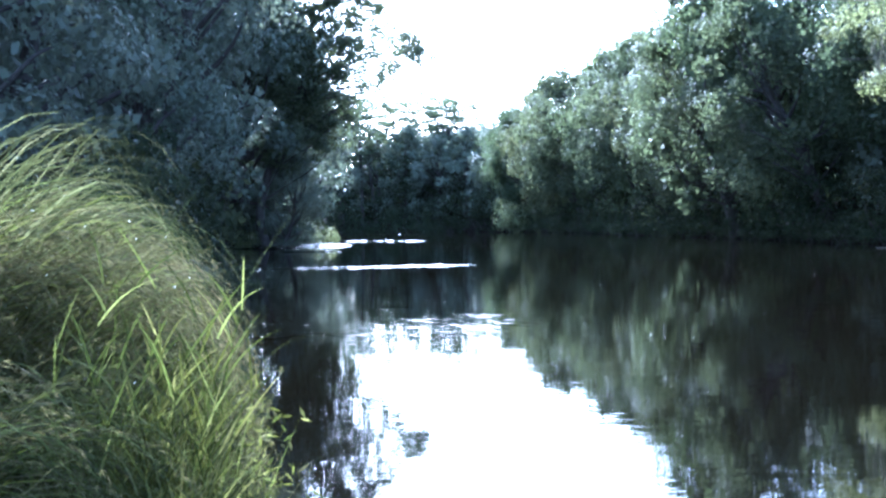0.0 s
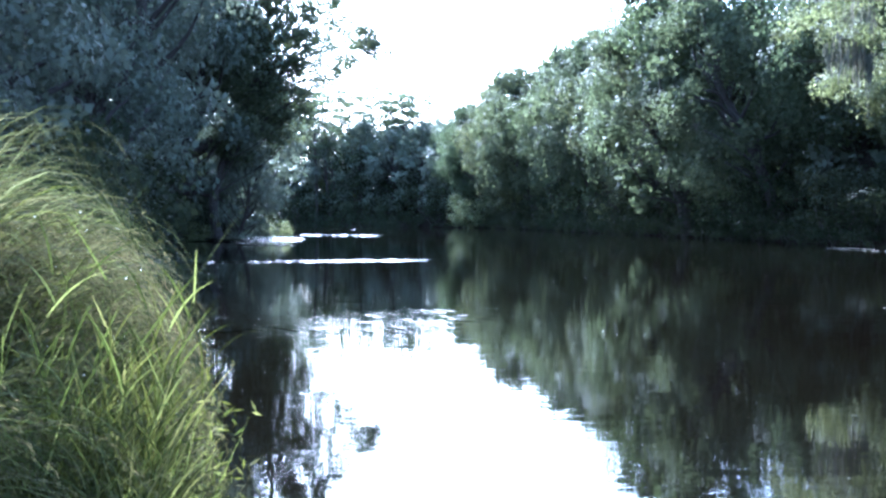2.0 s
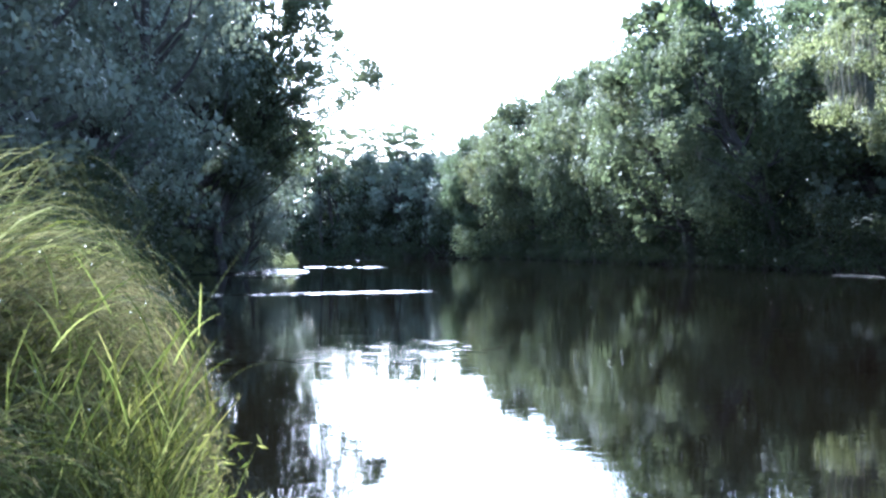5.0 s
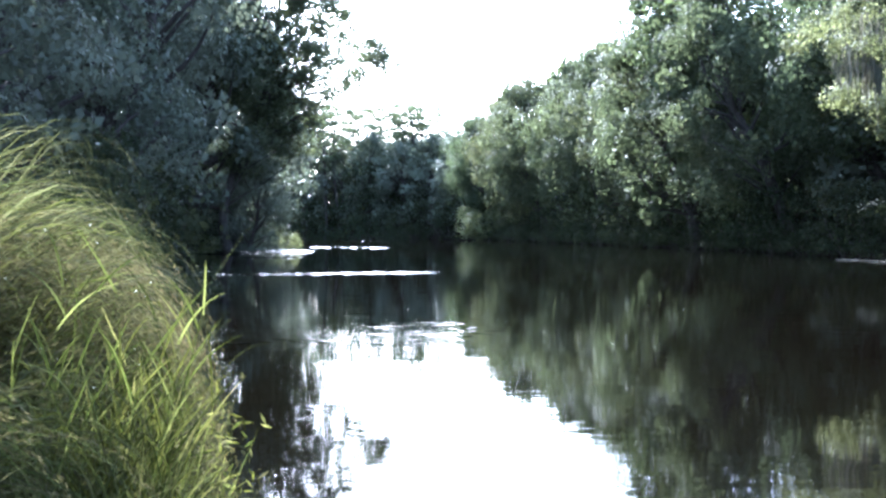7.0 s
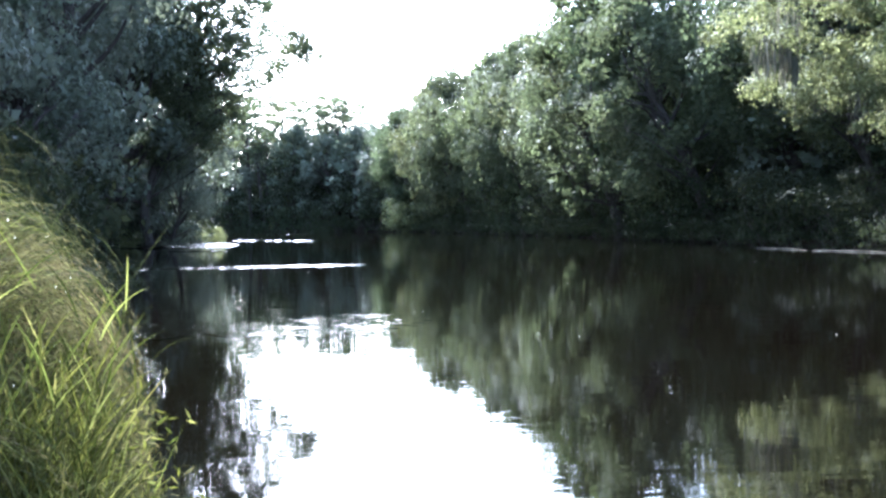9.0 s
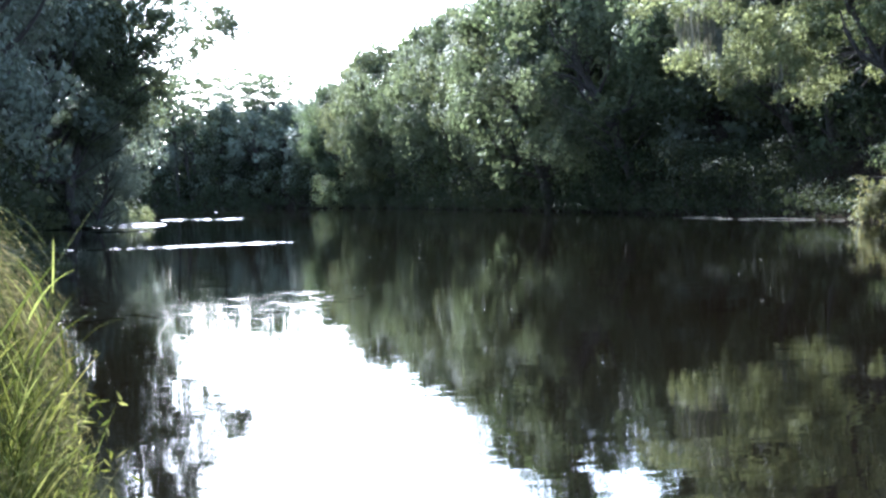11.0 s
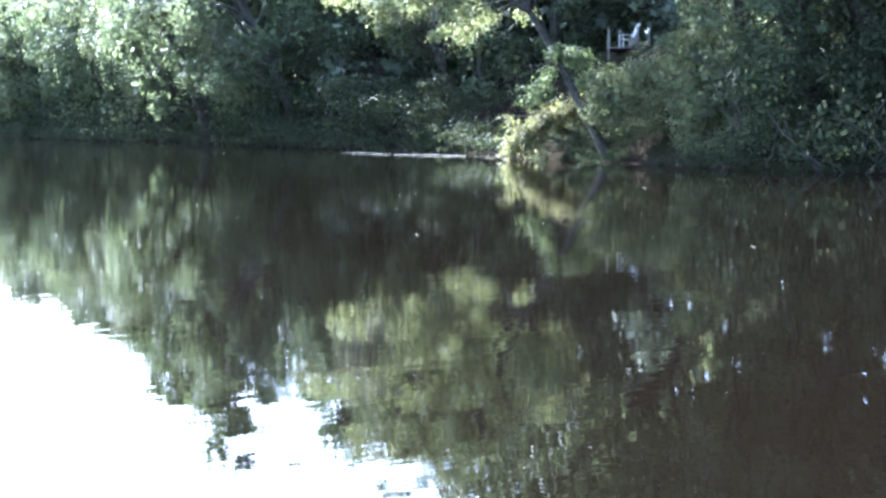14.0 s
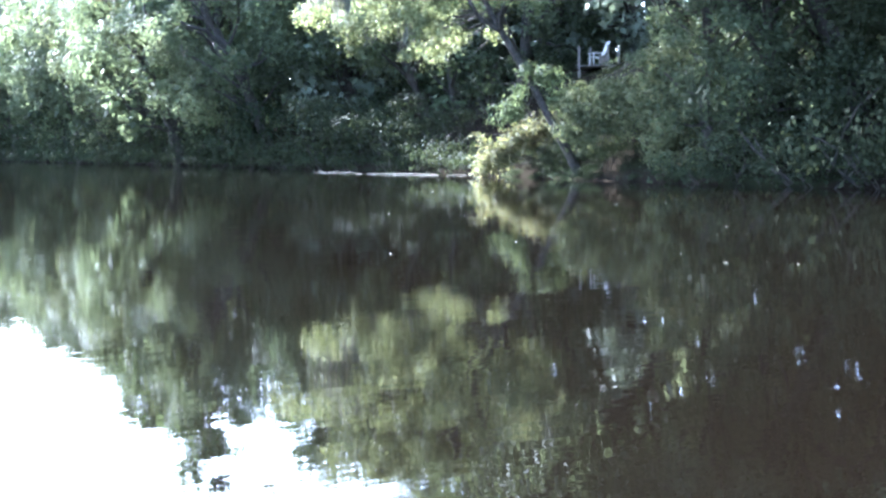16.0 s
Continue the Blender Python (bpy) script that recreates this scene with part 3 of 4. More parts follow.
for n in range(34):
    y = 14 + 46 * rng.random()
    x = right_edge(y) + 3.0 + 9 * rng.random()
    if toward_chair(x, y):
        continue
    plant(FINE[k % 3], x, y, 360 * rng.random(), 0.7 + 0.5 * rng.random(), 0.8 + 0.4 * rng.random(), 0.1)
    k += 1
slope = np.random.default_rng(77)
for n in range(22):
    a, d = radians(30.4 + 7.0 * slope.random()), 42.5 + 7.5 * slope.random()
    plant(LOW[n % 2], d * math.sin(a), d * math.cos(a), 360 * slope.random(), 0.26 + 0.14 * slope.random(), 0.9, 0.05)
for n in range(15):
    x = 8 - 3.2 * n
    plant(SHRUBS[k % 3], x, 146 + 0.36 * (8 - x) + 1.5, 360 * rng.random(), 1.2 + 0.4 * rng.random(), 1.2, 0.1)
    k += 1
for n in range(13):
    x = 12 - 4.2 * n
    plant(SHRUBS[k % 3], x, 152 + 0.36 * (8 - x) + 6, 360 * rng.random(), 2.0 + 0.5 * rng.random(), 1.2, 0.1)
    k += 1
for x, y, size in ((-5.5, 29.0, 0.42), (-6.0, 31.0, 0.5), (-6.6, 33.5, 0.5)):
    plant(LOW[k % 2], x, y, 360 * rng.random(), size, 0.7, 0.1)
    k += 1
y = 33.0
while y < 90:
    plant(SHRUBS[k % 3], left_edge(y) - (1.9 if y < 60 else 0.9) - 0.8 * rng.random(), y, 360 * rng.random(), 0.85 + 0.5 * rng.random(), 0.9 + 0.4 * rng.random(), 0.1)
    y += 2.4 + 1.0 * rng.random()
    k += 1
for ob in NEAR + HIGH + FAR + SKIRTED + DISTANT + DEEP + SHADED + SHRUBS + FINE + LOW + CYPRESS + [FRESH]:
    stow(ob)


# ---- the yellowing bough over the water and the leaning tree behind it ----
def lit_bush():
    rng = np.random.default_rng(41)
    root = tagged(new("overhanging_bush"), "sunlit yellow-green bush drooping to the water", "bush")
    root.location = (24.2, 41.0, 0.5)
    lobes = []
    for k in range(24):
        g = (k // 2) / 11
        q = np.array([-0.1 - 2.3 * g + 0.2 * math.sin(k * 2.3), -0.3 + 0.9 * g + 0.3 * math.cos(k * 1.7), 1.55 - 1.5 * g ** 1.2 + 0.1 * math.sin(k * 1.9) + (0.2 if k % 2 == 0 else -0.2)])
        lobes.append((*q, 0.34, 0.4, 0.3))
        v, f = tube(bent((0.3, -0.1, 0.1), q, rng, 0.08, 6), np.linspace(0.04, 0.01, 6), 5)
        child("stem", smooth(mesh_from("stem", v, f, BARK)), root)
    lobes.append((-2.3, 1.0, 1.15, 0.2, 0.22, 0.16))
    v, f = tube(bent((0.3, -0.1, 0.1), (-2.3, 1.0, 1.15), rng, 0.08, 6), np.linspace(0.03, 0.01, 6), 5)
    child("stem", smooth(mesh_from("stem", v, f, BARK)), root)
    pts, axes, ups = [], [], []
    for L in np.array(lobes):
        for b in range(24 if L[3] > 0.3 else 9):
            p = L[:3] + shell(rng, 1, 0.3)[0] * L[3:]
            way = unit((np.array([[-0.5, 0.0, -0.15]]) + rng.normal(0, 0.4, (1, 3))))[0]
            reach = 0.3 + 0.3 * rng.random()
            m = 14
            t = np.linspace(0, 1, m)[:, None]
            twig = p + way * reach * t + np.array([0, 0, -0.2]) * t ** 2
            along = way + np.array([0, 0, -0.5]) * t
            flank = np.cross(along, np.array([0, 0, 1.0])) * np.where(np.arange(m) % 2 == 0, 1.0, -1.0)[:, None]
            pts.append(twig + rng.normal(0, 0.03, (m, 3)))
            axes.append(along + 0.9 * flank + rng.normal(0, 0.3, (m, 3)))
            ups.append(np.array([0, 0, 1.0]) + rng.normal(0, 0.4, (m, 3)))
    v, f = leaves(np.concatenate(pts), np.concatenate(axes), 0.125, 0.055, rng, np.concatenate(ups))
    child("foliage", mesh_from("foliage", v, f, YELLOW_LEAF), root)


def leaning_tree():
    rng = np.random.default_rng(43)
    root = tagged(new("leaning_tree"), "dark tree trunk leaning out over the river", "tree")
    root.location = (23.05, 37.2, 0.2)
    path = np.array([(0.3, -0.2, -0.6), (-0.2, 0.1, 0.7), (-0.7, 0.5, 1.9), (-1.4, 0.9, 3.5), (-2.2, 1.4, 5.1), (-3.1, 2.1, 7.3), (-3.6, 2.8, 9.3), (-3.2, 3.4, 13.0)])
    v, f = tube(path, (0.2, 0.16, 0.14, 0.125, 0.11, 0.1, 0.07, 0.04), 9)
    child("trunk", smooth(mesh_from("trunk", v, f, BARK)), root)
    lobes = []
    for k in range(20):
        q = np.array([-2.2 + 3.5 * (rng.random() - 0.5), 2.4 + 7 * (rng.random() - 0.5), 6.6 + 4.8 * rng.random()])
        if k > 10:
            q = np.array([-3.6 + 4.6 * rng.random(), -1.0 + 1.0 * (k - 11) + rng.random(), 12.0 + 4.2 * rng.random()])
        r = 0.8 + 1.2 * rng.random()
        lobes.append((*q, r, r * 1.1, r * 0.6))
        v, f = tube(bent(path[4 + k % 3 if k < 11 else 7], q, rng, 0.1, 6), np.linspace(0.09, 0.02, 6), 6)
        child("limb", smooth(mesh_from("limb", v, f, BARK)), root)
    low = []
    for q in ((-1.9, 1.2, 2.9), (-1.6, 1.0, 3.6), (-2.1, 1.3, 2.3), (-0.2, 0.6, 2.7), (0.3, 0.2, 2.1), (-2.6, 1.4, 3.3), (-0.7, 0.7, 3.4)):
        low.append((*q, 0.5, 0.5, 0.3))
        v, f = tube(bent(path[3], q, rng, 0.1, 6), np.linspace(0.03, 0.01, 6), 5)
        child("twig", smooth(mesh_from("twig", v, f, BARK)), root)
    v, f = foliage(rng, low, 46, 90, 0.34, 0.12, 0.8, 0.2)
    child("low_sprays", mesh_from("low_sprays", v, f, LAUREL_LEAF), root)
    v, f = foliage(rng, lobes, 170, 130, 0.55, 0.15, 0.7, 0.5)
    child("crown", mesh_from("crown", v, f, LAUREL_LEAF), root)


def canopy_tree():
    """A low spreading tree whose leafy boughs droop out over the water and keep the bank below them dark."""
    rng = np.random.default_rng(53)
    root = tagged(new("spreading_tree"), "low tree with leafy boughs drooping over the shaded bank", "tree")
    at = np.array((27.0, 38.4, 1.6))
    root.location = at
    path = np.array([(0.3, 0.2, -0.8), (0.0, 0.0, 0.5), (-0.5, -0.5, 1.4), (-1.2, -1.2, 2.1), (-1.7, -2.0, 2.7)])
    v, f = tube(path, (0.17, 0.13, 0.11, 0.09, 0.06), 8)
    child("trunk", smooth(mesh_from("trunk", v, f, BARK)), root)
    lobes = []
    for az, el, dist, r in ((31.7, 1.7, 42.6, 0.5), (32.4, 1.1, 42.2, 0.55), (33.2, 1.6, 42, 0.6), (33.0, 0.7, 42, 0.5), (34.2, 1.2, 41.6, 0.6), (35.1, 1.6, 41, 0.6), (35.5, 0.7, 40.6, 0.45), (35.8, -0.2, 40.4, 0.36), (35.7, -0.9, 40.3, 0.3),
                            (36.4, 2.1, 41, 0.6), (37.2, 2.7, 40.6, 0.6), (38.2, 2.0, 40.2, 0.6), (37.6, 1.2, 40.5, 0.5), (35.4, 3.6, 41.6, 0.6), (36.5, 3.7, 41.2, 0.6), (34.7, 2.3, 42, 0.5), (38.6, 3.2, 40.2, 0.6), (37.0, 0.2, 40.6, 0.3), (34.0, 0.3, 41.6, 0.3), (31.6, 0.3, 42.3, 0.4), (32.1, -0.2, 42.2, 0.34), (33.6, 2.2, 42.5, 0.5), (32.2, 2.0, 43, 0.45), (36.2, 1.3, 41, 0.5), (38.8, 1.0, 40, 0.5)):
        a = radians(az)
        q = np.array((dist * math.sin(a), dist * math.cos(a), 1.5 + dist * math.tan(radians(el)))) - at
        lobes.append((*q, r, r, r * 0.5))
        v, f = tube(bent(path[2 + len(lobes) % 3], q, rng, 0.08, 7), np.linspace(0.045, 0.01, 7), 5)
        child("limb", smooth(mesh_from("limb", v, f, BARK)), root)
    v, f = foliage(rng, lobes, 190, 120, 0.42, 0.12, 0.8, 0.3)
    child("crown", mesh_from("crown", v, f, LAUREL_LEAF), root)


def overhead_bough():
    """The left bank's outermost tree, whose thin boughs reach out over the river."""
    rng = np.random.default_rng(47)
    root = tagged(new("overhanging_tree"), "thin-leaved tree reaching out over the river", "tree")
    root.location = (-10.5, 72.0, 0.6)
    path = bent((0, 0, -0.5), (3.0, 1.0, 15.0), rng, 0.05, 9)
    v, f = tube(path, np.linspace(0.32, 0.1, 9), 9)
    child("trunk", smooth(mesh_from("trunk", v, f, BARK)), root)
    lobes = []
    for q, r in (((5.0, 0.0, 14.5), 1.5), ((6.0, 0.6, 13.2), 1.3), ((8.2, 0.4, 11.3), 1.1), ((9.5, 0.3, 10.5), 0.75), ((7.2, 0, 9.9), 0.7), ((4.6, -0.5, 10.6), 1.6), ((3.9, 0.3, 7.4), 1.6), ((4.2, 0.4, 5.8), 1.0),
                 ((2.6, 0, 14.4), 1.9), ((-0.4, 0, 11.2), 2.2), ((-0.6, 0, 14.4), 2.2), ((1.2, 0, 12.8), 2.0), ((3.0, 0, 15.6), 1.8), ((1.0, 0, 16.6), 2.0), ((3.2, 0.2, 10.6), 1.7), ((2.4, 0.2, 18.4), 1.8), ((-1.0, 0.2, 18.0), 2.2), ((2.6, 0, 12.2), 2.0), ((1.8, 0, 9.0), 2.2), ((1.6, 0, 5.4), 2.0), ((5.2, 0.4, 15.6), 1.2), ((3.2, 0, 16.8), 2.0)):
        lobes.append((*q, r, r, r * 0.7))
        v, f = tube(bent(path[min(8, max(2, int(q[2] * 0.5)))], q, rng, 0.06, 7), np.linspace(0.09, 0.015, 7), 5)
        child("limb", smooth(mesh_from("limb", v, f, BARK)), root)
    v, f = foliage(rng, lobes, 640, 66, 0.5, 0.19, 0.5, 0.15)
    child("crown", mesh_from("crown", v, f, OAK_LEAF), root)
    pts, axes = [], []
    for k in range(64):
        z = 6.8 + 9.4 * (k + rng.random()) / 64
        out = float(np.interp(z, (6.8, 8, 9.4, 10.9, 12.6, 16), (5.2, 6.2, 7.6, 9.8, 7.8, 6.0)))
        inner = 0.4 if k % 2 else 4.6
        q = np.array([inner + (out - inner) * rng.random() ** 0.7, 1.6 * (rng.random() - 0.5), z])
        twig = bent(path[min(8, max(2, int(z * 0.5)))], q, rng, 0.07, 9)
        v, f = tube(twig, np.linspace(0.045, 0.01, 9), 5)
        child("limb", smooth(mesh_from("limb", v, f, BARK)), root)
        for g in range(4, 9):
            c = twig[g] + rng.normal(0, 0.16, 3)
            for b in range(3):
                e = c + rng.normal(0, 0.38, 3) * np.array([1.2, 1.0, 0.7])
                m = 9
                pts.append(e + rng.normal(0, 0.13, (m, 3)))
                axes.append(rng.normal(0, 1, (m, 3)) + np.array([0.2, 0, -0.5]))
    v, f = leaves(np.concatenate(pts), np.concatenate(axes), 0.22, 0.13, rng)
    child("outer_sprays", mesh_from("outer_sprays", v, f, OAK_LEAF), root)


def mossy_oak():
    """An oak rooted on the bank whose long boughs reach far out over the river, in full sun above a dark hollow."""
    rng = np.random.default_rng(51)
    root = tagged(new("overhanging_oak"), "sunlit light green oak hung with moss over the water", "tree")
    at = np.array((28.4, 50.4, 2.4))
    root.location = at
    path = np.array([(0.4, 0.2, -0.8), (0.0, 0.0, 1.2), (-0.6, -0.3, 3.0), (-1.8, -1.0, 4.8), (-3.2, -2.0, 6.4), (-4.6, -3.0, 8.2), (-5.4, -3.4, 10.8)])
    v, f = tube(path, (0.28, 0.23, 0.2, 0.18, 0.16, 0.13, 0.08), 10)
    child("trunk", smooth(mesh_from("trunk", v, f, BARK)), root)
    boughs, lobes = ((18.8, 8.4, 46.5), (17.6, 6.9, 46.5), (20.4, 9.6, 46), (21.6, 7.4, 45), (22.2, 5.4, 45), (23.4, 7.0, 44.5), (24.4, 6.3, 44.5), (25.2, 8.2, 44.5), (22.6, 9.6, 45.5), (19.2, 10.8, 47), (21.4, 12.0, 46),
                     (24.2, 11.4, 45.5), (18.0, 12.6, 47.5), (20.4, 14.6, 47), (23.6, 14.4, 46), (26.4, 10.6, 44.5), (26.6, 6.6, 43.5), (27.6, 8.6, 43), (27.0, 7.6, 52), (27.9, 6.6, 51.5), (28.6, 8.2, 52.5), (29.3, 7.2, 51.5), (28.2, 9.8, 52), (29.8, 9.0, 51), (27.4, 10.6, 52.5)), []
    low_boughs = ((20.3, 5.2, 46), (21.1, 4.4, 45.6), (22.0, 4.3, 45.2), (23.0, 4.4, 45), (23.8, 4.1, 44.8), (24.8, 4.1, 44.6), (25.6, 5.0, 44.5), (26.9, 3.7, 44), (22.4, 5.4, 45.3), (24.4, 5.3, 44.8), (20.9, 6.1, 46))
    for az, el, dist in boughs + low_boughs:
        a = radians(az)
        q = np.array((dist * math.sin(a), dist * math.cos(a), 1.5 + dist * math.tan(radians(el)))) - at
        r = 0.45 if el < 6.95 and az < 18 else 0.55 if el < 5.3 else 0.85 + 0.45 * rng.random()
        lobes.append((*q, r, r, r * 0.62))
        start = path[min(6, max(2, int(np.searchsorted(path[:, 2], q[2] + 1.2))))]
        limb = bent(start, q, rng, 0.03, 8)
        v, f = tube(limb, np.linspace(0.035 if el < 5.5 else 0.07, 0.012, 8), 7)
        child("limb", smooth(mesh_from("limb", v, f, BARK)), root)
        for g in (4, 5, 6):
            p = limb[g] + rng.normal(0, 0.5, 3)
            p[2] = max(p[2], q[2])
            lobes.append((*p, r * 0.7, r * 0.7, r * 0.4))
    v, f = foliage(rng, lobes, 250, 190, 0.46, 0.13, 0.6, 0.25)
    child("crown", mesh_from("crown", v, f, FRESH_LEAF), root)


def moss_strands(seed, at, wide, drop, n):
    """A curtain of grey moss in ragged hanging strands."""
    rng = np.random.default_rng(seed)
    pts, faces, base = [], [], 0
    for k in range(n):
        x, yy = rng.normal(0, wide * 0.5, 2)
        l = drop * (0.2 + 1.0 * rng.random() ** 1.6)
        w = 0.012 + 0.036 * rng.random()
        m = 8
        t = np.linspace(0, 1, m)
        ang = rng.random() * 6.28
        cx = x + 0.08 * np.sin(t * 7 + k) * t
        cy = yy + 0.08 * np.cos(t * 6 + k * 2) * t
        hw = w * (1 - t) ** 0.6 * (0.5 + 0.8 * rng.random(m))
        z = 0.5 * rng.random() - l * t
        a = np.stack([cx + hw * math.cos(ang), cy + hw * math.sin(ang), z], 1)
        b = np.stack([cx - hw * math.cos(ang), cy - hw * math.sin(ang), z], 1)
        pts += [a, b]
        faces += [(base + i, base + i + 1, base + m + i + 1, base + m + i) for i in range(m - 1)]
        base += 2 * m
    ob = new("hanging_moss", mesh_from("hanging_moss", np.concatenate(pts), faces, MOSS))
    ob.location = at
    tagged(ob, "grey moss hanging in ragged strands from boughs", "moss", "hanging moss")


lit_bush()
leaning_tree()
canopy_tree()
mossy_oak()
overhead_bough()
for n, (az, el, dist, wide, drop) in enumerate(((20.3, 7.6, 44.8, 0.6, 1.5), (20.9, 7.0, 44.8, 0.4, 1.4), (19.8, 7.0, 45.2, 0.4, 1.0), (20.9, 8.8, 45, 0.6, 1.2), (21.3, 6.6, 44.4, 0.12, 1.7), (22.2, 4.9, 44.6, 0.2, 0.6), (24.1, 4.9, 44.2, 0.3, 0.8),
                                              (12.9, 4.6, 74, 0.35, 0.9), (12.2, 4.0, 76, 0.3, 0.8), (13.8, 4.2, 72, 0.25, 0.8))):
    a, e = radians(az), radians(el)
    moss_strands(60 + n, (dist * math.sin(a), dist * math.cos(a), 1.5 + dist * math.tan(e)), wide, drop, 46)


# ---- chair and small deck on the bluff ----
def box(bm, size, m):
    bmesh.ops.create_cube(bm, size=1.0, matrix=m @ Matrix.Diagonal((*size, 1)))


def wood_material(name, dark, light):
    m, nt, b = material(name)
    n = noise_tex(nt, 5.0, 5.0)
    r = ramp(nt, n.outputs[0], [(0.3, dark), (0.75, light)])
    nt.links.new(r.outputs[0], b.inputs["Base Color"])
    b.inputs["Roughness"].default_value = 0.75
    return m


WHITE_WOOD = wood_material("white_painted_wood", (0.34, 0.33, 0.3), (0.56, 0.55, 0.51))
GREY_WOOD = wood_material("weathered_wood", (0.10, 0.088, 0.07), (0.22, 0.2, 0.165))


def slat(name, size, m, mat, parent):
    bm = bmesh.new()
    box(bm, size, m)
    bmesh.ops.bevel(bm, geom=bm.edges[:], offset=0.006, segments=1, affect="EDGES")
    return part(name, bm, mat, parent)


def garden_chair(m):
    root = tagged(new("garden_chair"), "pale weathered slatted wooden chair on the bluff", "chair")
    for k in range(5):
        slat("back_slat", (0.075, 0.02, 0.85), pose(-0.26 + 0.13 * k, 0.30, 0.72, -24), WHITE_WOOD, root)
    for k in range(5):
        slat("seat_slat", (0.62, 0.09, 0.025), pose(0, -0.28 + 0.115 * k, 0.42 - 0.022 * k), WHITE_WOOD, root)
    for sx in (-1, 1):
        slat("armrest", (0.08, 0.7, 0.022), pose(0.37 * sx, -0.05, 0.60), WHITE_WOOD, root)
        slat("front_leg", (0.035, 0.06, 0.60), pose(0.36 * sx, -0.34, 0.30), WHITE_WOOD, root)
        slat("back_leg", (0.035, 0.06, 0.50), pose(0.33 * sx, 0.30, 0.22, 12), WHITE_WOOD, root)
    root.matrix_world = m


def landing(x, y, z, turn):
    root = tagged(new("wooden_landing"), "small weathered wooden landing on the bluff", "deck")
    for k in range(9):
        slat("plank", (0.19, 1.5, 0.035), pose(-0.8 + 0.2 * k, 0, 0.0), GREY_WOOD, root)
    for px in (-0.85, 0.85):
        for py in (-0.68, 0.68):
            slat("post", (0.09, 0.09, 1.7), pose(px, py, 0.05), GREY_WOOD, root)
    for py in (-0.7, 0.7):
        slat("joist", (1.8, 0.05, 0.14), pose(0, py, -0.09), GREY_WOOD, root)
    slat("bench_board", (0.5, 0.3, 0.04), pose(-0.55, -0.35, 0.42), GREY_WOOD, root)
    for px in (-0.75, -0.35):
        slat("bench_leg", (0.06, 0.25, 0.40), pose(px, -0.35, 0.21), GREY_WOOD, root)
    root.matrix_world = pose(x, y, z, 0, 0, turn)


CX, CY, CZ = 57 * math.sin(radians(32.9)), 57 * math.cos(radians(32.9)), 4.72
landing(CX, CY, CZ, 40)
garden_chair(pose(CX + 0.05, CY + 0.1, CZ + 0.02, 0, 0, -108))


# ---- flecks floating on the water ----
def flecks():
    rng = np.random.default_rng(71)
    pts = []
    for k in range(150):
        d = 14 + 40 * rng.random()
        a = radians(-2 + 46 * rng.random())
        x, yy = d * math.sin(a), d * math.cos(a)
        if x < right_edge(yy) - 1.0:
            pts.append((x, yy, 0.006))
    pts = np.array(pts)
    ax = rng.normal(0, 1, pts.shape)
    ax[:, 2] = 0.15
    v, f = leaves(pts, ax, 0.058, 0.03, rng)
    v[:, 2] = 0.006 + np.abs(v[:, 2] - 0.006) * 0.08
    tagged(new("floating_leaves", mesh_from("floating_leaves", v, f, FLOAT_LEAF)), "pale leaves and foam flecks floating on the river", "leaves", kind="stuff")


flecks()


def floating_pole(p, q, radius, seed):
    """A bleached bamboo pole adrift, just awash, with a shallow bow and joints."""
    rng = np.random.default_rng(seed)
    t = np.linspace(0, 1, 24)
    path = np.array(p) + (np.array(q) - np.array(p)) * t[:, None]
    path = np.c_[path, 0.02 + 0.02 * np.sin(np.pi * t)]
    path[:, 0] += 0.25 * np.sin(np.pi * t) + 0.03 * rng.normal(0, 1, 24)
    v, f = tube(path, radius * (0.75 + 0.35 * np.sin(np.pi * t)) * (1 + 0.12 * (np.arange(24) % 4 == 0)), 8)
    me = smooth(mesh_from("floating_pole", v, f, PALE_BARK))
    tagged(new("floating_pole", me), "bleached pale pole adrift on the dark water", "pole", "drifting poles")


floating_pole((19.7, 55.5), (20.3, 50.8), 0.006, 1)
floating_pole((20.4, 50.4), (21.9, 46.2), 0.009, 2)
floating_pole((22.0, 45.6), (22.3, 44.4), 0.005, 3)


# ---- grass on the near bank ----
def ribbons(base, d0, heading, length, width, bend, rng, stations=7, reach=0.5, power=2.3):
    """Curved tapering blades; bend: how far each one arches over."""
    n = len(base)
    t = np.linspace(0, 1, stations)[None, :, None]
    L, B = length[:, None, None], bend[:, None, None]
    h = np.c_[heading, np.zeros(n)][:, None, :]
    p = base[:, None, :] + L * (d0[:, None, :] * t + B * t ** power * (reach * h - np.array([0, 0, 0.62])))
    side = np.cross(np.c_[heading, np.zeros(n)] + rng.normal(0, 0.5, (n, 3)) * np.array([1, 1, 0.4]), np.array([0, 0, 1.0]))
    side /= np.linalg.norm(side, axis=1, keepdims=True) + 1e-9
    hw = width[:, None, None] * 0.5 * (np.minimum(1, 0.45 + 2.2 * t) * (1 - t) ** 0.6 + 0.02)
    v = np.stack([p + side[:, None, :] * hw, p - side[:, None, :] * hw], 2)
    i = np.arange(n)[:, None] * stations * 2 + np.arange(stations - 1)[None, :] * 2
    f = np.stack([i, i + 1, i + 3, i + 2], -1).reshape(-1, 4)
    return v.reshape(-1, 3), f, p


def heading_of(rng, n, toward, spread):
    a = math.atan2(toward[1], toward[0]) + rng.normal(0, spread, n)
    return np.stack([np.cos(a), np.sin(a)], 1)


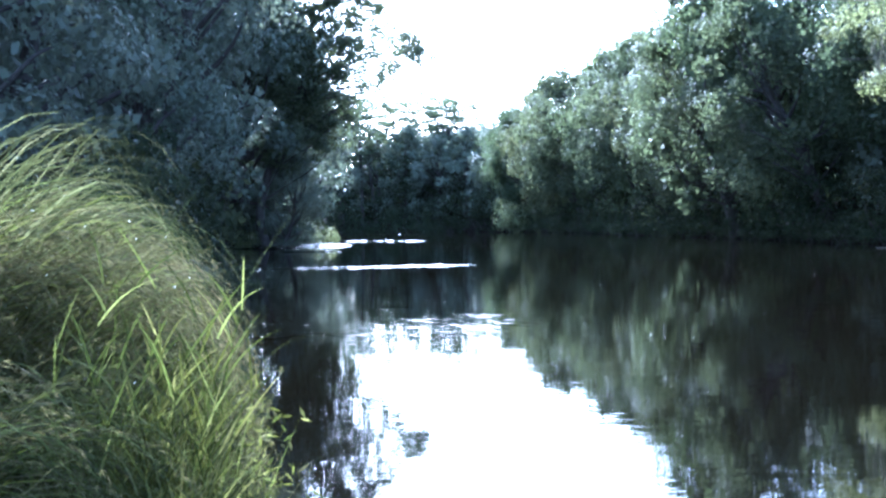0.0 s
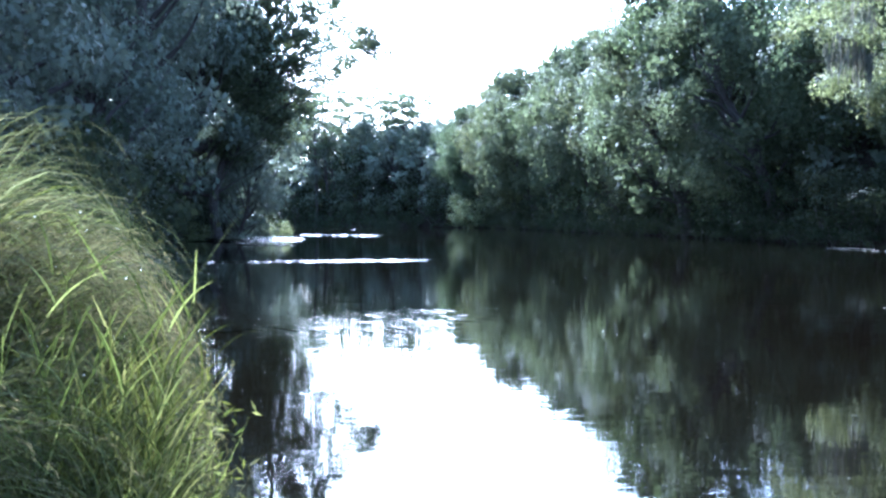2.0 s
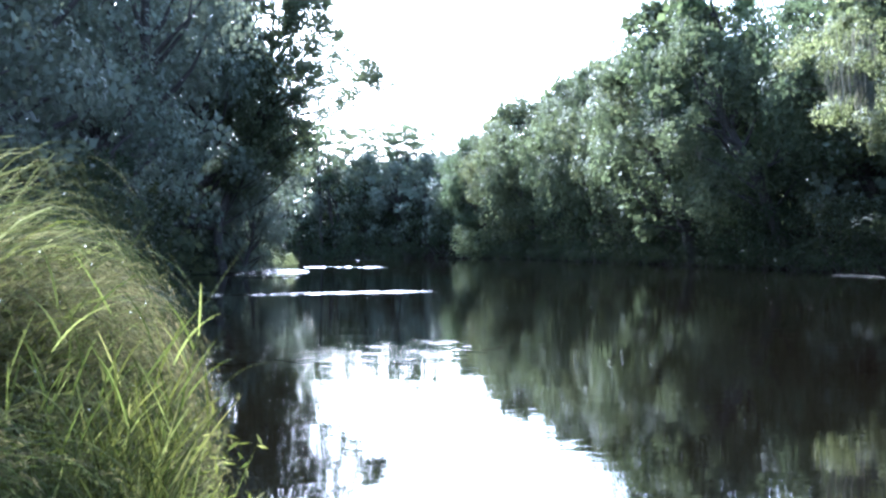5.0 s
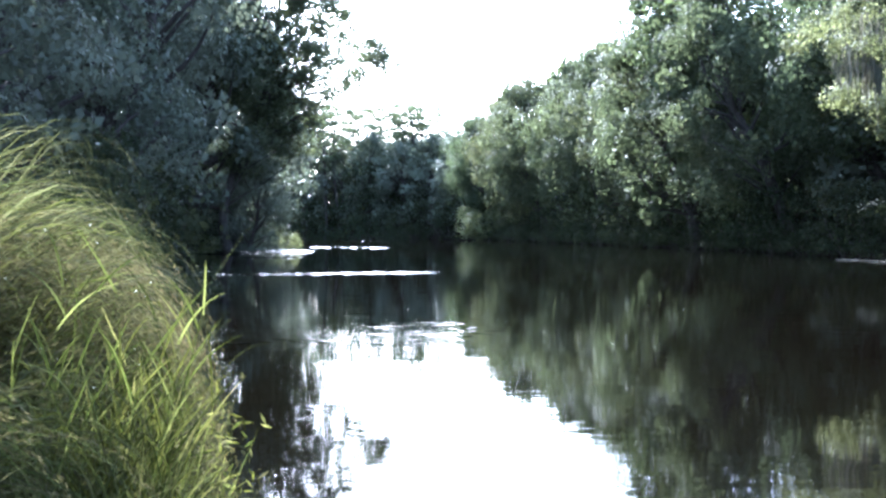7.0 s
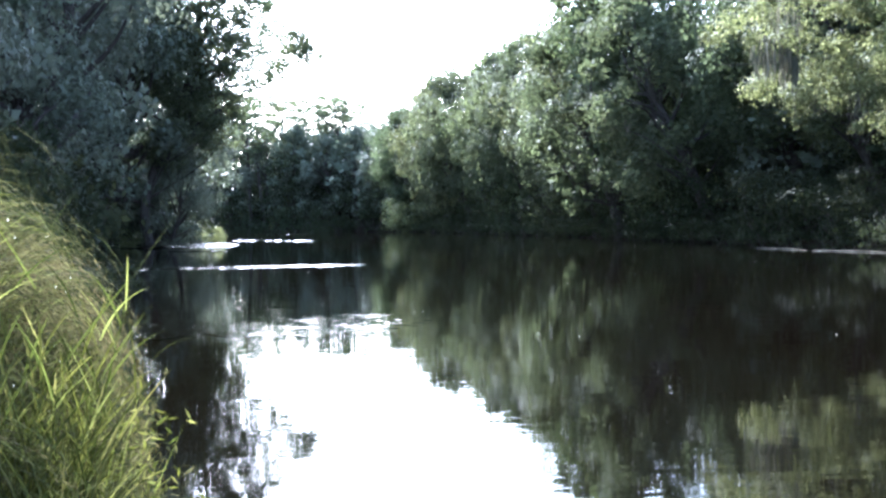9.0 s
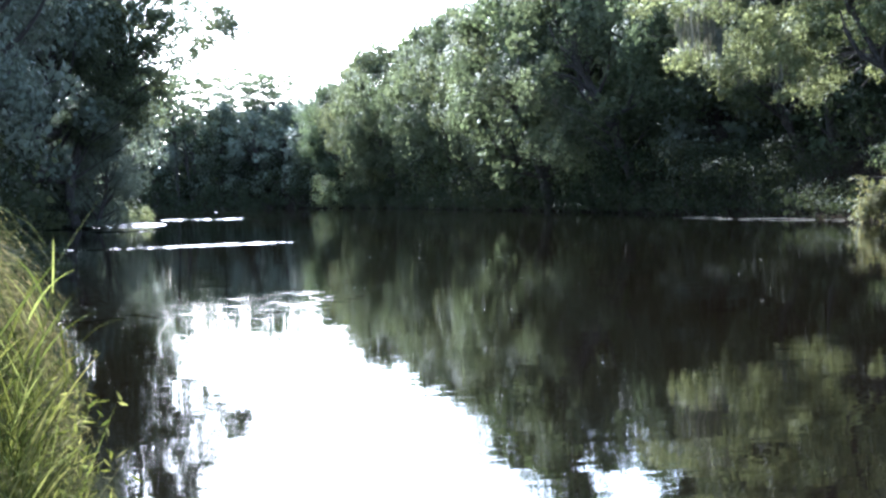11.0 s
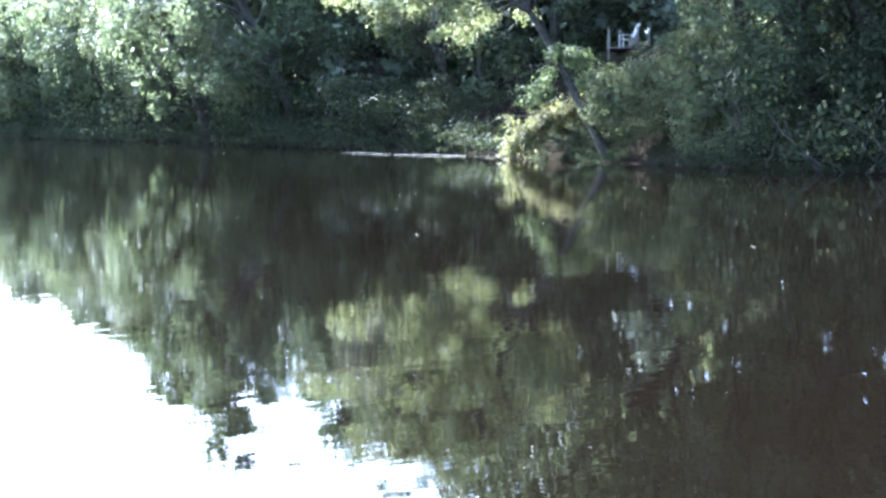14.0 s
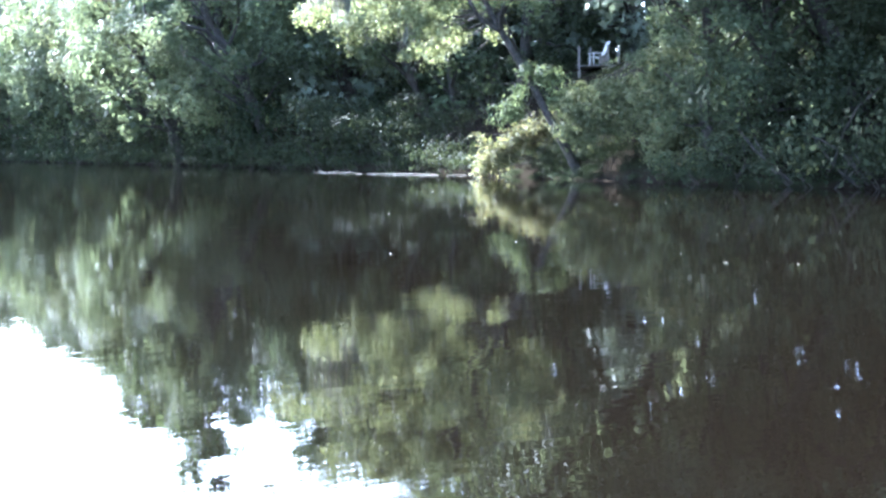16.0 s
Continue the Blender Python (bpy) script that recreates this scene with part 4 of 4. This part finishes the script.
def crest(az):
    """How high the mound of grass stands against the sky, in degrees above the eye's level."""
    return np.interp(az, (8.5, 9.5, 10.4, 11.3, 12.1, 13.2, 14.7, 16.2, 17.2, 18.7, 20.2, 27.0), (-11.5, -8.5, -5.2, -2.4, -0.4, 1.3, 3.0, 4.3, 4.6, 4.2, 3.6, 3.4))


def arches(apex, base, tip, width, rng, stations=12):
    """Blades that rise from base, arch over at apex and hang to tip."""
    n = len(apex)
    h = (apex - base)[:, 2:3]
    p1 = base + np.concatenate([np.zeros((n, 2)), h], 1) * 0.9 + rng.normal(0, 0.02, (n, 3))
    over = (tip - apex) * np.array([1, 1, 0])
    p2 = apex + over * 0.45 + np.concatenate([np.zeros((n, 2)), 0.10 + 0.12 * h], 1) + rng.normal(0, 0.012, (n, 3))
    t = np.linspace(0, 1, stations)[None, :, None]
    p = (1 - t) ** 3 * base[:, None] + 3 * t * (1 - t) ** 2 * p1[:, None] + 3 * t * t * (1 - t) * p2[:, None] + t ** 3 * tip[:, None]
    side = np.cross(tip - base + rng.normal(0, 0.15, (n, 3)), np.array([0, 0, 1.0]) + rng.normal(0, 0.4, (n, 3)))
    side /= np.linalg.norm(side, axis=1, keepdims=True) + 1e-9
    hw = width[:, None, None] * 0.5 * (np.minimum(1, 0.5 + 2 * t) * (1 - t) ** 0.55 + 0.03)
    v = np.stack([p + side[:, None] * hw, p - side[:, None] * hw], 2)
    i = np.arange(n)[:, None] * stations * 2 + np.arange(stations - 1)[None, :] * 2
    f = np.stack([i, i + 1, i + 3, i + 2], -1).reshape(-1, 4)
    return v.reshape(-1, 3), f, p


def seed_spikes(p, per, rng):
    """Fine spikelets lying close along the outer third of each stem."""
    n, m = p.shape[:2]
    t = (m - 1) * (0.55 + 0.45 * rng.random((n, per)))
    lo = np.floor(t).astype(int).clip(0, m - 2)
    fr = (t - lo)[..., None]
    row = np.arange(n)[:, None]
    c = p[row, lo] * (1 - fr) + p[row, lo + 1] * fr
    along = (p[row, lo + 1] - p[row, lo]).reshape(-1, 3)
    off = rng.normal(0, 0.005, c.shape)
    ax = unit(unit(along) + rng.normal(0, 0.28, along.shape))
    return leaves((c + off).reshape(-1, 3), ax, 0.02, 0.0022, rng)


def plume_grass(seed, az0, az1, near, far, height=1.0):
    """A tussock of tall grass whose blades and airy seed heads arch over to one side."""
    rng = np.random.default_rng(seed)
    root = tagged(new("plume_grass"), "tall grass tussock with arching tan seed heads", "grass", "grass tussocks on the bank")
    x0, y0 = polar((az0 + az1) / 2 + 6, (near + far) / 2)
    origin = np.array([x0, y0, ground_at(x0, y0)])
    root.location = origin

    def one(name, n, mat, lo, hi, w0, w1, droop, spikes=0):
        az = az0 + (az1 - az0) * rng.random(n)
        d = near + (far - near) * rng.random(n)
        z = 1.5 + d * np.tan(np.radians(crest(az))) * height - 0.11
        z = np.maximum(0.25, z * height * (lo + (hi - lo) * np.sqrt(rng.random(n))))
        ax, ay = -d * np.sin(np.radians(az)), d * np.cos(np.radians(az))
        apex = np.stack([ax, ay, z], 1)
        base = np.stack([ax - 0.12 - 0.22 * z * (0.5 + rng.random(n)), ay + rng.normal(0, 0.14, n), np.zeros(n)], 1)
        base[:, 2] = ground_height(base[:, 0], base[:, 1]) - 0.03
        run = (0.14 + 0.24 * rng.random(n)) * np.interp(az, (9.0, 11.0, 14.0), (0.25, 0.6, 1.0))
        apex[:, 0] -= 0.08 * run
        base[:, 0] -= 0.2 * run
        tip = apex + np.stack([run, rng.normal(-0.02, 0.06, n), -droop * run * (0.35 + 1.0 * rng.random(n))], 1)
        v, f, p = arches(apex - origin, base - origin, tip - origin, w0 + (w1 - w0) * rng.random(n), rng)
        child(name, mesh_from(name, v, f, mat), root)
        if spikes:
            v, f = seed_spikes(p, spikes, rng)
            child("seed_mass", mesh_from("seed_mass", v, f, SEED), root)

    wide = (az1 - az0) / 3.0
    if height < 1:
        one("blade_mass", int(70 * wide), DULL_BLADE, 0.6, 1.0, 0.004, 0.009, 0.9)
        one("green_blade_mass", int(45 * wide), BLADE, 0.6, 1.0, 0.005, 0.010, 1.0)
        one("stem_mass", int(16 * wide), STRAW, 0.7, 1.0, 0.0018, 0.0026, 0.75, 36)
        return root
    one("blade_mass", int(125 * wide), DULL_BLADE, 0.4, 0.99, 0.005, 0.011, 0.9)
    one("green_blade_mass", int(80 * wide), BLADE, 0.35, 0.97, 0.005, 0.011, 0.9)
    one("dry_blade_mass", int(40 * wide), STRAW, 0.5, 0.97, 0.002, 0.004, 0.8)
    one("stem_mass", int(80 * wide), STRAW, 0.62, 0.93, 0.0016, 0.0024, 0.75, 44)
    if az0 > 13:
        one("tall_blade_mass", int(24 * wide), DULL_BLADE, 0.95, 1.06, 0.005, 0.009, 0.8)
    return root


def cane_grass(seed, x, yy, canes=21, tall=1.2, lean=0.15):
    """Broad-bladed grass: upright canes with long leaves set alternately at the joints, their tips hanging."""
    rng = np.random.default_rng(seed)
    root = tagged(new("cane_grass"), "bright green broad-bladed grass clump in sun", "grass", "grass tussocks on the bank")
    root.location = (x, yy, ground_at(x, yy))
    n = canes
    base = np.c_[rng.normal(0, 0.06, (n, 2)), np.full(n, -0.03)]
    h = heading_of(rng, n, (1, 0), 0.8)
    d0 = unit(np.c_[h * (0.16 * rng.random((n, 1)) ** 2 + lean * (0.5 + 0.8 * rng.random((n, 1)))), np.ones(n)])
    length = tall * (0.6 + 0.42 * rng.random(n))
    bend = 0.04 + 0.08 * rng.random(n)
    v, f, p = ribbons(base, d0, h, length, np.full(n, 0.007), bend, rng, 13)
    w, g, _ = ribbons(base, d0, np.stack([-h[:, 1], h[:, 0]], 1), length, np.full(n, 0.007), bend * 0, rng, 13)
    w = w.reshape(n, 13, 2, 3)
    w = (w - w.mean(2, keepdims=True) + p[:, :, None, :]).reshape(-1, 3)
    child("cane_mass", mesh_from("cane_mass", np.concatenate([v, w]), np.concatenate([f, g + len(v)]), BLADE), root)
    joint = np.repeat(np.arange(3, 13)[None], n, 0)
    b = p[np.arange(n)[:, None], joint].reshape(-1, 3)
    m = len(b)
    flip = np.where((joint + np.arange(n)[:, None]) % 2 == 0, 0.0, math.pi).reshape(-1)
    ang = flip + rng.normal(0, 0.7, m)
    hh = np.stack([np.cos(ang), np.sin(ang)], 1)
    up = unit(np.c_[hh * (0.25 + 0.4 * rng.random((m, 1))) + np.array([0.12, 0]), np.ones(m)])
    size = (0.55 + 0.6 * np.sin(np.pi * (joint.reshape(-1) - 2) / 12)) * (0.8 + 0.4 * rng.random(m))
    v, f, _ = ribbons(b, up, hh, 0.21 * size, 0.0068 * size + 0.0016, 0.06 + 0.7 * rng.random(m) ** 2.2, rng, 8, 0.5)
    child("blade_mass", mesh_from("blade_mass", v, f, BLADE), root)
    return root


def weed_mat(seed, x, yy, blades=420, tall=0.75, wide=0.3, tilt=0.9):
    """Low tangled weeds and grass with some dead straw."""
    rng = np.random.default_rng(seed)
    root = tagged(new("weed_clump"), "low tangled green weeds and straw on the bank", "weeds", "weeds on the bank")
    root.location = (x, yy, ground_at(x, yy))
    for name, n, mat, wd in (("blade_mass", blades, BLADE, 0.006), ("dull_blade_mass", blades, DULL_BLADE, 0.006), ("straw", blades // 3, STRAW, 0.004)):
        base = np.c_[rng.normal(0, wide * 0.6, (n, 2)), np.full(n, -0.03)]
        h = heading_of(rng, n, (1, 0), 3.0)
        d0 = unit(np.c_[h * (0.1 + tilt * rng.random((n, 1))), np.ones(n)])
        v, f, p = ribbons(base, d0, h, tall * (0.5 + 0.6 * rng.random(n)), wd * (0.7 + 0.8 * rng.random(n)), (0.3 + 0.7 * rng.random(n)) * min(1.0, tilt + 0.2), rng, 6)
        child(name, mesh_from(name, v, f, mat), root)
        if name != "straw":
            pts = p[:, 2:].reshape(-1, 3)
            pts = np.concatenate([pts, pts + rng.normal(0, 0.012, pts.shape)])
            v, f = leaves(pts, rng.normal(0, 1, pts.shape) + np.array([0.2, 0, 0.3]), 0.036, 0.007, rng)
            child("leaf_spray", mesh_from("leaf_spray", v, f, mat), root)
    return root


def polar(az, dist):
    return -dist * math.sin(radians(az)), dist * math.cos(radians(az))


for n, (az0, az1, near, far) in enumerate(((10.6, 13.0, 3.5, 4.1), (12.4, 15.0, 3.3, 4.1), (14.6, 17.4, 3.2, 3.9), (17.0, 20.0, 3.2, 3.9), (19.6, 22.6, 3.1, 3.8), (22.2, 25.5, 3.1, 3.8), (9.2, 11.4, 3.6, 4.2), (13.0, 16.0, 3.9, 4.4), (15.6, 19.0, 3.8, 4.4))):
    plume_grass(100 + n, az0, az1, near, far)
for n, (az0, az1, near, far, height) in enumerate(((16.0, 18.5, 2.6, 3.0, 0.78), (18.2, 20.6, 2.5, 2.9, 0.74), (20.2, 22.8, 2.5, 2.9, 0.8), (17.0, 20.0, 2.4, 2.6, 0.62), (19.4, 22.0, 2.4, 2.6, 0.66))):
    plume_grass(120 + n, az0, az1, near, far, height)
for n, (az, dist, tall, lean) in enumerate(((15.4, 2.9, 1.4, 0.03), (14.8, 2.9, 1.2, 0.03), (15.8, 2.85, 1.2, 0.0), (16.8, 2.8, 1.14, -0.02), (14.0, 2.95, 1.0, 0.02), (14.8, 2.7, 0.98, 0.0), (17.6, 2.85, 0.96, 0.0), (14.0, 2.65, 0.9, 0.0), (15.4, 2.6, 0.86, -0.03), (18.4, 2.8, 0.9, -0.05))):
    cane_grass(130 + n, *polar(az, dist), tall=tall, lean=lean)
for n, (az, dist, tall) in enumerate(((13.4, 3.6, 0.62), (14.2, 3.3, 0.7), (16.4, 3.2, 0.7), (18.4, 3.0, 0.7), (20.6, 2.9, 0.7), (15.2, 2.6, 0.6), (18.0, 2.5, 0.55), (13.0, 3.0, 0.94), (12.5, 3.0, 0.86), (12.2, 3.2, 0.82), (11.6, 3.2, 0.66), (13.6, 3.1, 1.02), (13.2, 3.4, 0.98), (14.0, 3.3, 1.06))):
    weed_mat(160 + n, *polar(az, dist), blades=180, tall=tall, wide=0.3 if tall < 0.65 or az > 14.1 else 0.08, tilt=1.0 if tall < 0.65 or az > 14.1 else 0.1)


def blossoms():
    """Tiny white blossoms scattered through the grass."""
    rng = np.random.default_rng(191)
    az, d = 11.5 + 10 * rng.random(40), 3.0 + 0.7 * rng.random(40)
    el = crest(az) - 1.0 - 9 * rng.random(40)
    pts = np.stack([-d * np.sin(np.radians(az)), d * np.cos(np.radians(az)), 1.5 + d * np.tan(np.radians(el))], 1)
    pts = np.repeat(pts, 5, 0)
    v, f = leaves(pts, rng.normal(0, 1, pts.shape), 0.0034, 0.0022, rng)
    tagged(new("white_blossoms", mesh_from("white_blossoms", v, f, PETAL)), "tiny white blossoms scattered in the tall grass", "blossoms", kind="stuff")


blossoms()
